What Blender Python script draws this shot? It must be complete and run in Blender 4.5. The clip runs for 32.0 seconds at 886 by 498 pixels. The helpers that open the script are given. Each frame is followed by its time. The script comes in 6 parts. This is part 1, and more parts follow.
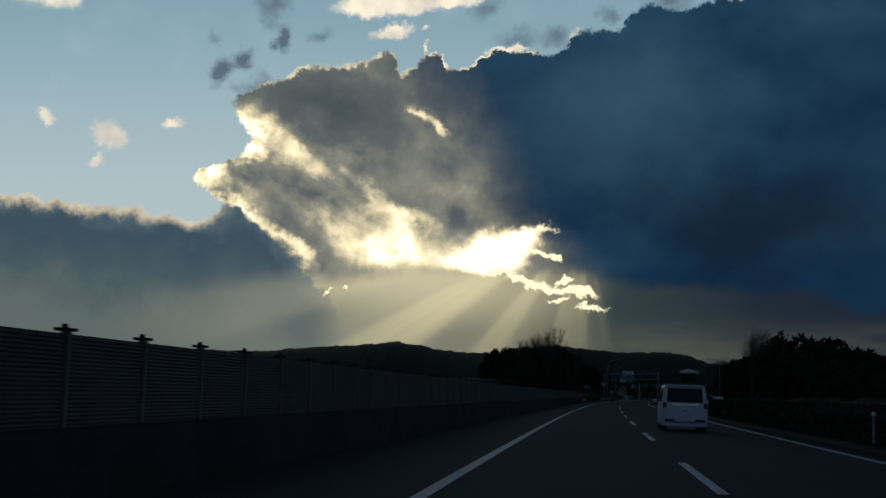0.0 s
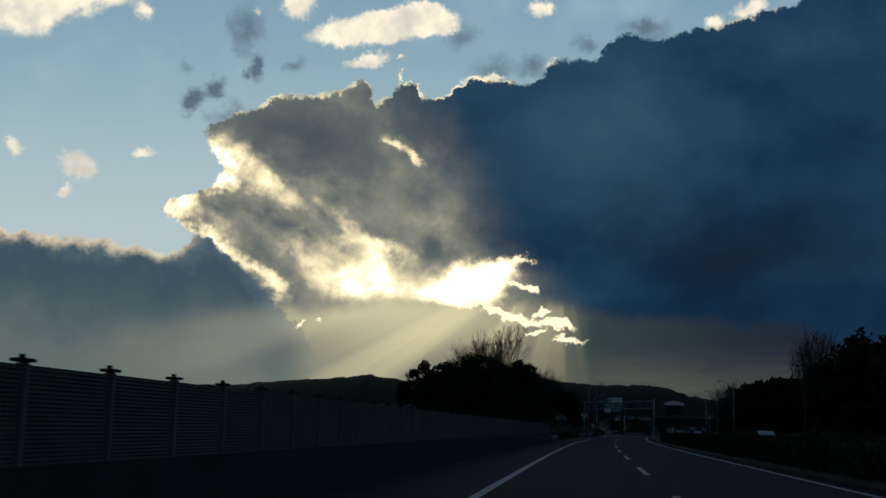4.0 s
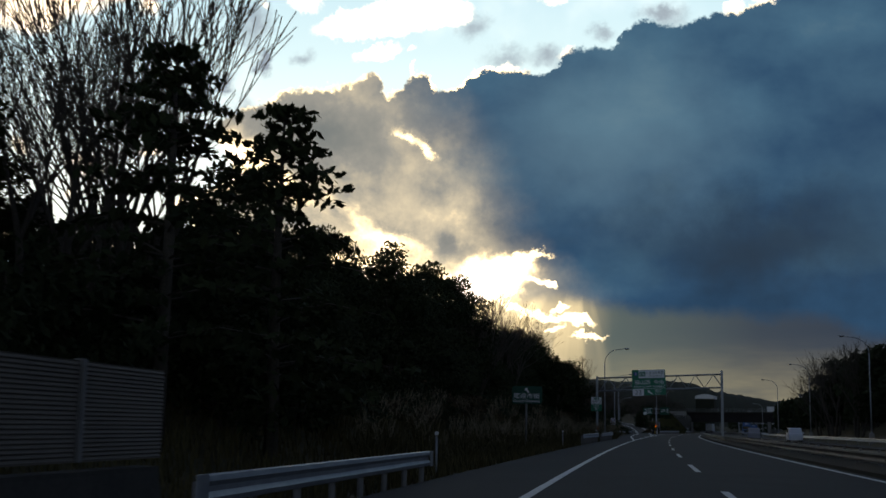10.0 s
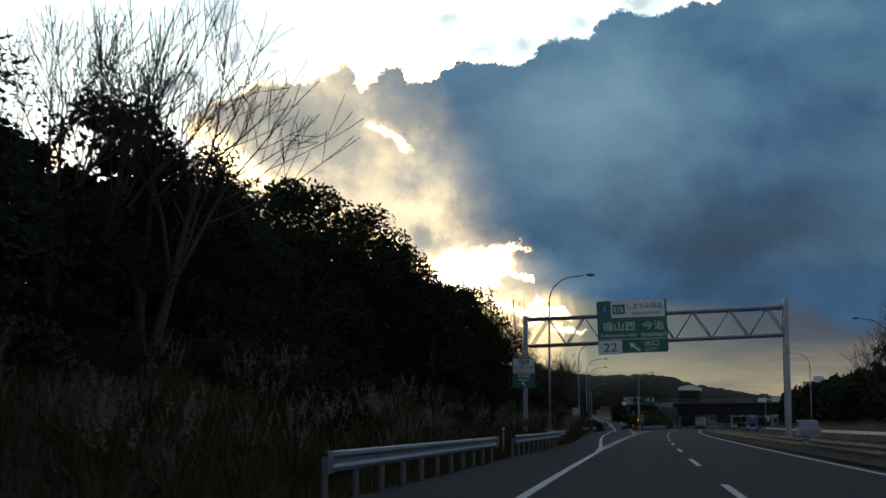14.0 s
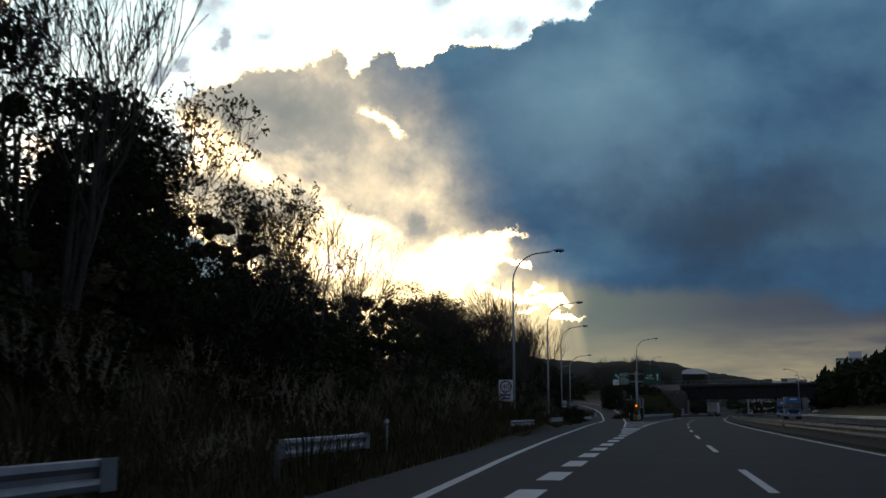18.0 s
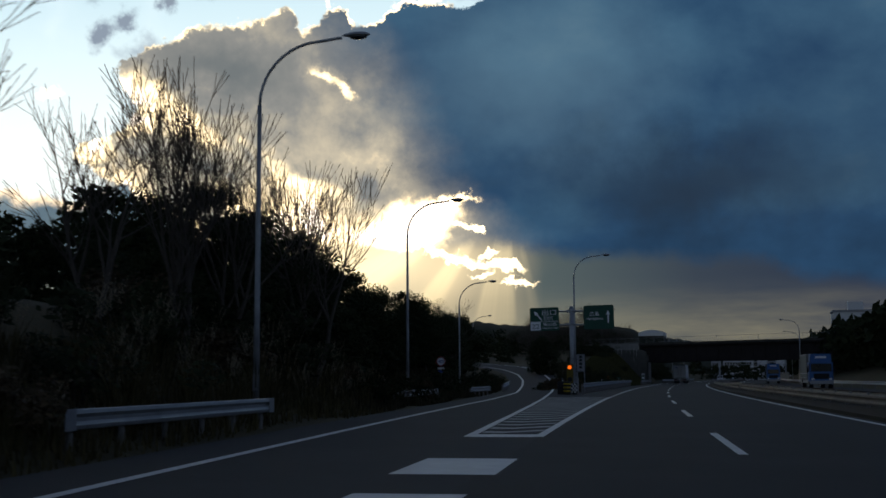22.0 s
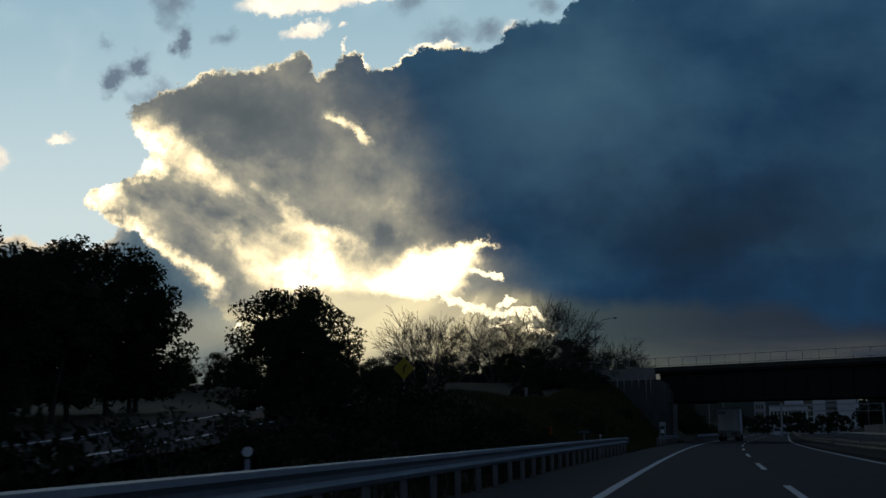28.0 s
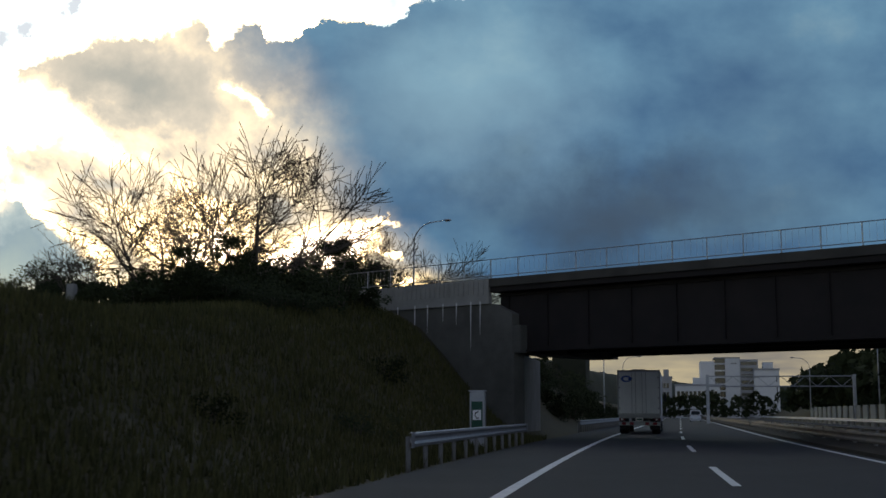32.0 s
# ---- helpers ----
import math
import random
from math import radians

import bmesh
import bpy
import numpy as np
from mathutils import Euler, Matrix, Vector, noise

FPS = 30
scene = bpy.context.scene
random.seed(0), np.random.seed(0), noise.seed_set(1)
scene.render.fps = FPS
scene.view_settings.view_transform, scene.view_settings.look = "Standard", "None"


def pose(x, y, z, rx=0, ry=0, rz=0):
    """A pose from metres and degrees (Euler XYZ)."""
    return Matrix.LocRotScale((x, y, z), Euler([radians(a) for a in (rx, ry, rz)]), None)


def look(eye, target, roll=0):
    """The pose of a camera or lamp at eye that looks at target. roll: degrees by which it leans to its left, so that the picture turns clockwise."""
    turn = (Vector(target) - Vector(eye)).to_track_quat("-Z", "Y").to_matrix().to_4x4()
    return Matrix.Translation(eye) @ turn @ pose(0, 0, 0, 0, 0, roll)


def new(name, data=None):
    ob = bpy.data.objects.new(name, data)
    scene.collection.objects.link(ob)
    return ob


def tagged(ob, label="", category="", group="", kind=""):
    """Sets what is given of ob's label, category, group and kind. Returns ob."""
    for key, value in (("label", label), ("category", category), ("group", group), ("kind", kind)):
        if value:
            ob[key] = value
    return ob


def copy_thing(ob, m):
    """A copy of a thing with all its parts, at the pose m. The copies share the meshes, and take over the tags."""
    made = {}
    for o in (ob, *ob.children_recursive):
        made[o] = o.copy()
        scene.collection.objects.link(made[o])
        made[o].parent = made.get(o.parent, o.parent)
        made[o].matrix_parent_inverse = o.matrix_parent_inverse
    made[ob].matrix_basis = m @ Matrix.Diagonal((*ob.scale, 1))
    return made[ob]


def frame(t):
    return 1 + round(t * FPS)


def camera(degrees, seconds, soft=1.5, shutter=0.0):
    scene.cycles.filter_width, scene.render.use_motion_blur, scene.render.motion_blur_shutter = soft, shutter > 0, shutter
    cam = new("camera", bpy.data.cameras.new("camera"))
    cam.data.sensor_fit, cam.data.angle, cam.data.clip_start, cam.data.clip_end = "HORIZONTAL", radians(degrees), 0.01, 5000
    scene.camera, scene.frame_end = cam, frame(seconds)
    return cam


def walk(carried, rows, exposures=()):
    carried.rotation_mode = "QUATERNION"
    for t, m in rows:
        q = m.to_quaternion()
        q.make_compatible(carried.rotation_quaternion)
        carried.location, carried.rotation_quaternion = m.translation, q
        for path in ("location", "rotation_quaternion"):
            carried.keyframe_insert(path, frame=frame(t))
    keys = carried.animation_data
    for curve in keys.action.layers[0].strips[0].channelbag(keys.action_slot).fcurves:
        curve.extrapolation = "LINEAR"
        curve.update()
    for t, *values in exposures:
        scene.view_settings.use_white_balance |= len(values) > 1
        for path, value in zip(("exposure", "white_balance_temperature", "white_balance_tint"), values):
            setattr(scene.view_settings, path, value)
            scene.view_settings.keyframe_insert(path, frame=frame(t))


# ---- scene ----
# ---------- camera ----------
cam = camera(42.0, 32.0, soft=1.6, shutter=0.12)
PATH = [
    (0.00, 0.00, 0.00, 1.20, 96.98, -1.99, 7.16),
    (0.50, 0.01, 8.80, 1.20, 96.93, -0.82, 7.25),
    (1.00, 0.04, 17.60, 1.20, 96.47, -1.12, 6.54),
    (1.50, 0.08, 26.40, 1.20, 98.35, -1.24, 6.54),
    (2.00, 0.13, 35.20, 1.20, 98.74, -1.62, 5.53),
    (2.50, 0.20, 44.00, 1.20, 97.80, -1.89, 6.01),
    (3.00, 0.29, 52.80, 1.20, 97.35, -1.56, 5.13),
    (3.50, 0.39, 61.60, 1.20, 98.65, -1.90, 6.07),
    (4.17, 0.56, 73.39, 1.20, 98.72, -1.76, 6.05),
    (4.83, 0.74, 85.00, 1.20, 98.87, -1.51, 6.01),
    (5.50, 0.96, 96.79, 1.20, 98.95, -1.37, 5.99),
    (6.00, 1.13, 105.59, 1.20, 99.12, -0.80, 6.37),
    (6.50, 1.32, 114.39, 1.20, 98.19, -0.49, 5.96),
    (7.00, 1.51, 123.19, 1.20, 98.61, -1.48, 6.58),
    (7.50, 1.73, 131.99, 1.20, 99.38, -0.64, 6.97),
    (8.00, 1.96, 140.78, 1.20, 97.94, 0.00, 6.65),
    (8.50, 2.20, 149.58, 1.20, 97.81, 0.69, 6.49),
    (9.00, 2.47, 158.37, 1.20, 99.46, -0.87, 6.92),
    (9.50, 2.76, 167.17, 1.20, 97.54, -1.35, 6.96),
    (10.00, 3.06, 175.96, 1.20, 98.68, -1.11, 7.12),
    (10.50, 3.40, 184.76, 1.20, 98.07, -2.00, 6.31),
    (11.00, 3.75, 193.55, 1.20, 99.90, -2.76, 6.41),
    (11.50, 4.13, 202.34, 1.20, 99.93, -1.68, 5.80),
    (12.00, 4.52, 211.13, 1.20, 99.63, -1.11, 5.99),
    (12.50, 4.94, 219.92, 1.20, 99.41, -1.06, 5.80),
    (13.00, 5.38, 228.71, 1.20, 98.91, -0.06, 6.65),
    (13.50, 5.84, 237.50, 1.20, 98.59, -0.75, 6.17),
    (14.17, 6.49, 249.28, 1.20, 98.53, -0.41, 6.09),
    (14.83, 7.16, 260.87, 1.20, 98.41, 0.22, 5.93),
    (15.50, 7.88, 272.64, 1.20, 98.35, 0.56, 5.84),
    (16.00, 8.44, 281.42, 1.20, 97.28, -0.23, 6.41),
    (16.50, 9.01, 290.21, 1.20, 97.31, 0.63, 5.43),
    (17.00, 9.60, 298.99, 1.20, 98.34, -0.28, 5.62),
    (17.50, 10.21, 307.77, 1.20, 98.22, -0.33, 6.58),
    (18.00, 10.82, 316.54, 1.20, 98.05, 0.10, 6.17),
    (18.50, 11.46, 325.32, 1.20, 98.67, 0.23, 6.74),
    (19.00, 12.10, 334.10, 1.20, 97.89, -0.13, 6.08),
    (19.50, 12.76, 342.87, 1.20, 98.87, -0.42, 5.25),
    (20.00, 13.44, 351.65, 1.20, 98.00, 1.23, 5.54),
    (20.50, 14.13, 360.42, 1.20, 98.75, 0.11, 6.73),
    (21.00, 14.85, 369.19, 1.20, 97.66, 0.60, 5.68),
    (21.50, 15.58, 377.96, 1.20, 97.82, -0.04, 5.49),
    (22.00, 16.34, 386.73, 1.20, 96.41, 0.32, 4.01),
    (22.50, 17.12, 395.49, 1.20, 95.96, -0.29, 2.25),
    (23.00, 17.92, 404.26, 1.20, 99.11, -0.75, 2.31),
    (23.50, 18.74, 413.02, 1.20, 97.37, -0.15, 3.24),
    (24.00, 19.59, 421.78, 1.20, 97.47, -0.24, 3.45),
    (24.50, 20.46, 430.53, 1.20, 98.52, 0.59, 3.69),
    (25.00, 21.37, 439.29, 1.20, 97.52, 0.24, 4.60),
    (25.50, 22.30, 448.04, 1.20, 97.17, 0.36, 4.03),
    (26.00, 23.27, 456.78, 1.20, 99.04, 0.49, 2.64),
    (27.17, 25.65, 477.24, 1.20, 99.00, 0.33, 3.90),
    (27.83, 27.07, 488.77, 1.20, 98.98, 0.20, 4.93),
    (28.50, 28.56, 500.46, 1.20, 98.96, 0.14, 5.42),
    (29.00, 29.71, 509.19, 1.20, 100.02, -0.84, 3.59),
    (29.50, 30.88, 517.91, 1.20, 99.47, 0.39, 3.38),
    (30.00, 32.08, 526.63, 1.20, 99.46, 0.78, 1.89),
    (30.50, 33.30, 535.34, 1.20, 99.69, 0.87, 0.59),
    (31.00, 34.55, 544.05, 1.20, 98.84, 1.75, 0.70),
    (31.50, 35.83, 552.76, 1.20, 98.72, 1.40, 0.45),
    (32.00, 37.14, 561.46, 1.20, 98.07, -0.23, 0.23),
]
EXPOSURES = [(0.0, 0.22, 6800, 13), (3.0, 0.3, 6800, 13), (6.0, 0.26, 6800, 13), (7.0, 0.45, 6800, 13), (8.0, 0.6, 7100, 15), (8.5, 0.8, 7600, 20), (9.0, 1.1, 8000, 22), (10.0, 1.6, 8600, 22), (11.0, 1.65, 8600, 22), (13.0, 1.95, 8800, 22), (16.0, 2.65, 9800, 24), (17.0, 2.5, 9500, 24), (18.0, 2.05, 9000, 23), (19.0, 1.5, 8600, 24), (20.0, 1.35, 8000, 22), (21.0, 1.45, 7900, 22), (22.0, 1.4, 7800, 22), (23.0, 1.65, 7900, 22), (24.0, 1.05, 7500, 20), (26.0, 1.15, 7500, 20), (28.5, 0.6, 7100, 16), (29.0, 0.7, 7100, 16), (30.0, 1.25, 7700, 20), (31.0, 1.85, 8300, 22), (32.0, 2.65, 9800, 25)]
walk(cam, [(t, pose(x, y, z, rx, ry, rz)) for t, x, y, z, rx, ry, rz in PATH], EXPOSURES)

# ---------- the road's line: heading by distance, then places by distance, offset and height ----------
HEADING = [0.0, -0.84, -1.52, -2.68, -3.71, -4.44, -5.59, -7.24, -8.6, -11.28]
STEP = 0.88
_s = np.arange(0, 1056, STEP)
_h = np.radians(np.interp(_s, np.arange(10) * 70.4, HEADING))
_h = np.convolve(np.pad(_h, 20, mode="edge"), np.ones(41) / 41, "valid")
_x = np.concatenate([[0], np.cumsum(-np.sin(_h) * STEP)[:-1]])
_y = np.concatenate([[0], np.cumsum(np.cos(_h) * STEP)[:-1]])


def heading(s):
    return float(np.interp(s, _s, _h))


def P(s, lat, z=0.0):
    """World place at s metres along the road, lat metres to the right of the driven line."""
    h = heading(s)
    if s < 0:
        x, y = 0.0, s
    elif s > _s[-1]:
        x, y = _x[-1] - math.sin(h) * (s - _s[-1]), _y[-1] + math.cos(h) * (s - _s[-1])
    else:
        x, y = float(np.interp(s, _s, _x)), float(np.interp(s, _s, _y))
    return Vector((x + lat * math.cos(h), y + lat * math.sin(h), z))


def M(s, lat, z=0.0, turn=0.0, size=1.0):
    """Pose at that place, its y along the road; turn in degrees."""
    return Matrix.Translation(P(s, lat, z)) @ Matrix.Rotation(heading(s) + radians(turn), 4, "Z") @ Matrix.Scale(size, 4)


def ss(e0, e1, v):
    t = min(1.0, max(0.0, (v - e0) / (e1 - e0)))
    return t * t * (3 - 2 * t)


# ---------- node helpers ----------
def lin(r, g, b):
    return tuple(((c / 255) / 12.92 if c / 255 <= 0.04045 else ((c / 255 + 0.055) / 1.055) ** 2.4) for c in (r, g, b)) + (1.0,)


class N:
    """A value in a node tree, with arithmetic."""

    def __init__(self, tree, sock):
        self.t, self.s = tree, sock

    def op(self, kind, *others, clamp=False):
        n = self.t.nodes.new("ShaderNodeMath")
        n.operation, n.use_clamp = kind, clamp
        for i, v in enumerate((self,) + others):
            if isinstance(v, N):
                self.t.links.new(v.s, n.inputs[i])
            else:
                n.inputs[i].default_value = v
        return N(self.t, n.outputs[0])

    def __add__(self, o): return self.op("ADD", o)
    def __sub__(self, o): return self.op("SUBTRACT", o)
    def __mul__(self, o): return self.op("MULTIPLY", o)
    def __truediv__(self, o): return self.op("DIVIDE", o)
    def lo(self, o): return self.op("MINIMUM", o)
    def hi(self, o): return self.op("MAXIMUM", o)
    def inv(self): return (self * -1.0) + 1.0

    def step(self, e0, e1):
        n = self.t.nodes.new("ShaderNodeMapRange")
        n.interpolation_type = "SMOOTHSTEP"
        self.t.links.new(self.s, n.inputs["Value"])
        lo_first = e0 < e1
        n.inputs["From Min"].default_value, n.inputs["From Max"].default_value = min(e0, e1), max(e0, e1)
        n.inputs["To Min"].default_value, n.inputs["To Max"].default_value = (0, 1) if lo_first else (1, 0)
        return N(self.t, n.outputs["Result"])

    def curve(self, x0, x1, y0, y1, pts):
        """A smooth curve through pts, for x in x0..x1 and y in y0..y1."""
        n = self.t.nodes.new("ShaderNodeFloatCurve")
        c = n.mapping.curves[0]
        q = [((x - x0) / (x1 - x0), (y - y0) / (y1 - y0)) for x, y in pts]
        c.points[0].location, c.points[1].location = q[0], q[-1]
        for p in q[1:-1]:
            c.points.new(*p)
        for p in c.points:
            p.handle_type = "AUTO_CLAMPED"
        n.mapping.update()
        self.t.links.new(((self - x0) / (x1 - x0)).s, n.inputs["Value"])
        return N(self.t, n.outputs[0]) * (y1 - y0) + y0

    def ramp(self, stops):
        n = self.t.nodes.new("ShaderNodeValToRGB")
        e = n.color_ramp.elements
        while len(e) < len(stops):
            e.new(0.5)
        for el, (p, c) in zip(e, stops):
            el.position, el.color = p, lin(*c)
        self.t.links.new(self.s, n.inputs[0])
        return n.outputs[0]


def mixc(tree, f, a, b, mode="MIX"):
    n = tree.nodes.new("ShaderNodeMix")
    n.data_type, n.blend_type, n.clamp_factor = "RGBA", mode, True
    ins = [i for i in n.inputs if i.enabled]
    for sock, v in zip(ins, (f, a, b)):
        if isinstance(v, N):
            tree.links.new(v.s, sock)
        elif isinstance(v, (tuple, float, int)):
            sock.default_value = v
        else:
            tree.links.new(v, sock)
    return [o for o in n.outputs if o.enabled][0]


def noise_at(tree, vec, scale, detail=4.0, rough=0.55, seed=0.0, distort=0.0):
    n = tree.nodes.new("ShaderNodeTexNoise")
    n.noise_dimensions = "4D"
    n.inputs["Scale"].default_value, n.inputs["Detail"].default_value = scale, detail
    n.inputs["Roughness"].default_value, n.inputs["W"].default_value = rough, seed
    n.inputs["Distortion"].default_value = distort
    tree.links.new(vec, n.inputs["Vector"])
    return n


# ---------- sky: a cloud sheet four kilometres ahead, and clear evening sky all round ----------
SUN_ROT = -1.0  # degrees from the road's first heading


def sky_sheet():
    mat = bpy.data.materials.new("cloud_sheet")
    mat.use_nodes = True
    mat.cycles.emission_sampling = "NONE"
    t = mat.node_tree
    t.nodes.clear()
    geo = t.nodes.new("ShaderNodeNewGeometry")
    sep = t.nodes.new("ShaderNodeSeparateXYZ")
    t.links.new(geo.outputs["Position"], sep.inputs[0])
    u, v = N(t, sep.outputs[0]) / 4150.0, N(t, sep.outputs[2]) / 4150.0
    den = u * -0.117 + v * 0.166 + 1.0
    a0 = (u * 20.312 + v * 1.598 + 10.144) / den
    b0 = (u * -0.598 + v * -20.36 + 7.727) / den

    def vec(x, y, z=0.0):
        c = t.nodes.new("ShaderNodeCombineXYZ")
        for i, q in enumerate((x, y, z)):
            if isinstance(q, N):
                t.links.new(q.s, c.inputs[i])
            else:
                c.inputs[i].default_value = q
        return c.outputs[0]

    plain = vec(a0, b0)

    def nz(x, y, scale, detail=4.0, rough=0.55, seed=0.0):
        return N(t, noise_at(t, plain if x is a0 and y is b0 else vec(x, y), scale, detail, rough, seed).outputs[0]) - 0.5

    # edges are crinkled at two scales
    a = a0 + nz(a0, b0, 1.8, 8, 0.62, 1.0) * 0.75 + nz(a0, b0, 7.0, 6, 0.7, 2.0) * 0.26
    b = b0 + nz(a0, b0, 1.8, 8, 0.62, 3.0) * 0.75 + nz(a0, b0, 7.0, 6, 0.7, 4.0) * 0.26
    soft_a = a0 + nz(a0, b0, 0.8, 7, 0.6, 5.0) * 1.9
    soft_b = b0 + nz(a0, b0, 0.8, 7, 0.6, 6.0) * 1.9
    where, loose = vec(a, b), vec(soft_a, soft_b)

    def blob(ca, cb, ra, rb, turn=0.0, at=None, inner=0.0):
        g = t.nodes.new("ShaderNodeTexGradient")
        g.gradient_type = "SPHERICAL"
        m = g.texture_mapping
        m.vector_type = "TEXTURE"
        m.translation, m.rotation, m.scale = (ca, cb, 0), (0, 0, radians(turn)), (ra, rb, 1)
        t.links.new(at or where, g.inputs[0])
        return N(t, g.outputs["Fac"]).step(0.0, 1.0 - inner)

    def total(blobs):
        out = None
        for amp, place in blobs:
            bl = blob(*place)
            out = bl * amp if out is None else out + bl * amp
        return out

    # clear sky
    col = (b0 / 8.0 + 0.1).ramp([(0.0, (104, 142, 164)), (0.25, (124, 156, 171)), (0.45, (146, 172, 182)), (0.62, (160, 181, 187))])
    high = nz(a0, b0, 0.5, 4, 0.5, 9.0).step(0.0, 0.25) * 0.25
    col = mixc(t, high, col, lin(178, 196, 204))

    # small dark shreds
    dark = total([(0.9, (3.35, 1.95, 0.26, 0.34)), (0.9, (3.75, 1.72, 0.42, 0.24, -25)), (0.55, (4.35, 0.75, 0.30, 0.75, 0, loose)),
                  (0.9, (4.43, 1.38, 0.22, 0.30)), (0.5, (5.15, 1.3, 0.3, 0.25)), (0.3, (3.2, 1.35, 0.2, 0.15)), (0.45, (8.7, 1.28, 0.55, 0.28)),
                  (0.55, (9.4, 1.2, 0.45, 0.3)), (0.6, (11.4, 0.5, 0.6, 0.25)), (0.5, (10.4, 0.85, 0.35, 0.2)), (0.45, (4.0, 2.3, 0.4, 0.3, 0, loose)), (0.5, (8.15, 0.75, 0.4, 0.3))])
    col = mixc(t, dark.op("MULTIPLY", 1.5, clamp=True), col, lin(84, 102, 118))
    # small bright clouds
    puff = total([(1.0, (0.4, 0.1, 1.6, 0.95, -14, None, 0.35)), (0.9, (1.8, -0.2, 1.2, 0.75, -6, None, 0.3)), (0.8, (2.5, 0.4, 0.3, 0.3)), (0.95, (5.2, 0.15, 0.5, 0.5)),
                  (1.0, (6.6, 0.62, 1.75, 0.42, -8, None, 0.3)), (0.9, (7.4, 0.42, 0.95, 0.42, 6, None, 0.2)), (0.9, (6.45, 1.22, 0.55, 0.2, -20)),
                  (0.8, (7.0, 1.12, 0.15, 0.1)), (0.85, (1.35, 3.15, 0.55, 0.38, 25, None, 0.1)), (0.7, (1.1, 3.58, 0.3, 0.14, -30)), (0.8, (2.5, 2.9, 0.32, 0.2)),
                  (0.8, (9.5, 0.2, 0.35, 0.3)), (0.5, (4.5, 0.4, 0.15, 0.15)), (0.9, (8.55, 1.48, 0.55, 0.13, -10)), (0.5, (9.75, 1.15, 0.3, 0.14, -30)), (0.9, (12.6, 0.42, 0.35, 0.18, -20)),
                  (0.9, (13.3, 0.15, 0.6, 0.25, -20)), (0.8, (7.07, 1.45, 0.1, 0.1)), (0.9, (-1.5, 2.2, 0.8, 0.4)), (0.8, (0.15, 2.8, 0.3, 0.25))])
    puff = (puff * (nz(a0, b0, 2.2, 5, 0.6, 11.0) * 0.9 + 1.0)).step(0.12, 0.75)
    tone = (nz(a0, b0, 1.5, 5, 0.55, 12.0) + 0.5 + (b0 * -0.06)).step(0.2, 0.6)
    col = mixc(t, puff, col, mixc(t, tone, lin(184, 186, 180), lin(240, 232, 210)))

    # air below the clouds, with the sun's beams
    haze = (a0 / 16.0).ramp([(0.0, (60, 76, 86)), (0.2, (72, 87, 90)), (0.4, (112, 117, 108)), (0.56, (112, 112, 98)), (0.66, (46, 60, 64)), (0.82, (30, 41, 52)), (1.0, (22, 33, 48))])
    fan = (a0 - 10.0).op("ARCTAN2", b0 - 4.47)
    beams = fan.curve(-1.6, 0.8, 0.0, 1.0, [(-1.6, 0.0), (-1.42, 0.05), (-1.32, 0.6), (-1.26, 0.62), (-1.19, 0.3), (-1.1, 0.36), (-1.02, 0.85), (-0.96, 0.85), (-0.88, 0.2), (-0.8, 0.04), (-0.7, 0.12), (-0.63, 0.5), (-0.56, 0.46), (-0.48, 0.1), (-0.3, 0.05), (-0.22, 0.3), (0.0, 0.32), (0.06, 0.08), (0.13, 0.05), (0.18, 0.1), (0.26, 0.0), (0.8, 0.0)])
    reach = blob(8.6, 4.8, 8.4, 3.8, -8, plain, 0.2)
    haze = mixc(t, beams * reach * (nz(fan * 6.0, 0.0, 3.0, 3, 0.5, 14.0) * 0.8 + 0.9), haze, lin(196, 190, 152))
    haze = mixc(t, blob(7.2, 5.6, 3.6, 1.15, 4, plain) * 0.6, haze, lin(206, 200, 165))
    low = b0.step(6.0, 7.3) * a0.step(7.5, 10.5)
    haze = mixc(t, low * (nz(a0 * 0.4, b0 * 2.5, 1.2, 4, 0.55, 15.0) * 1.8 + 0.5), haze, lin(88, 91, 78))

    # main cloud
    top = a.curve(3.0, 19.0, -6.0, 6.0, [(3.0, 3.0), (3.9, 2.2), (4.15, 2.12), (4.6, 1.95), (5.0, 1.84), (5.5, 1.76), (6.0, 1.7), (6.38, 1.58), (6.62, 1.86), (6.95, 1.72), (7.15, 1.52), (7.35, 1.6), (7.55, 1.8), (8.0, 1.62), (8.6, 1.5),
                                         (9.4, 1.5), (9.8, 1.1), (10.2, 1.06), (10.6, 1.1), (10.85, 0.7), (11.4, 0.62), (11.8, 0.6), (12.5, 0.52), (13.0, 0.38), (14.0, 0.02), (15.2, -0.6), (17.0, -2.0), (19.0, -4.5)])
    left = b.curve(0.0, 8.0, 0.0, 8.0, [(0.0, 6.0), (1.9, 4.4), (2.2, 4.0), (2.5, 3.62), (2.8, 3.7), (3.15, 3.85), (3.5, 3.75), (3.62, 3.5), (3.72, 3.05), (3.95, 2.92), (4.2, 3.15), (4.45, 3.42), (4.8, 3.7), (5.2, 4.2), (5.6, 3.4), (8.0, 0.0)])
    inside = (a - left).lo(b - top)
    floor_edge = soft_a.curve(4.0, 17.0, 4.0, 8.0, [(4.0, 5.7), (5.0, 5.62), (6.0, 5.66), (7.0, 5.55), (7.9, 5.5), (8.6, 5.66), (9.2, 5.6), (9.8, 5.55), (10.4, 5.65), (10.9, 5.78), (11.4, 5.82), (12.0, 5.8), (13.0, 5.8), (14.0, 5.85), (15.0, 6.1), (17.0, 6.4)])
    under = floor_edge - (soft_b * 0.35 + b0 * 0.65)
    mask = inside.step(-0.02, 0.07)
    body = under.step(-0.12, 0.25)

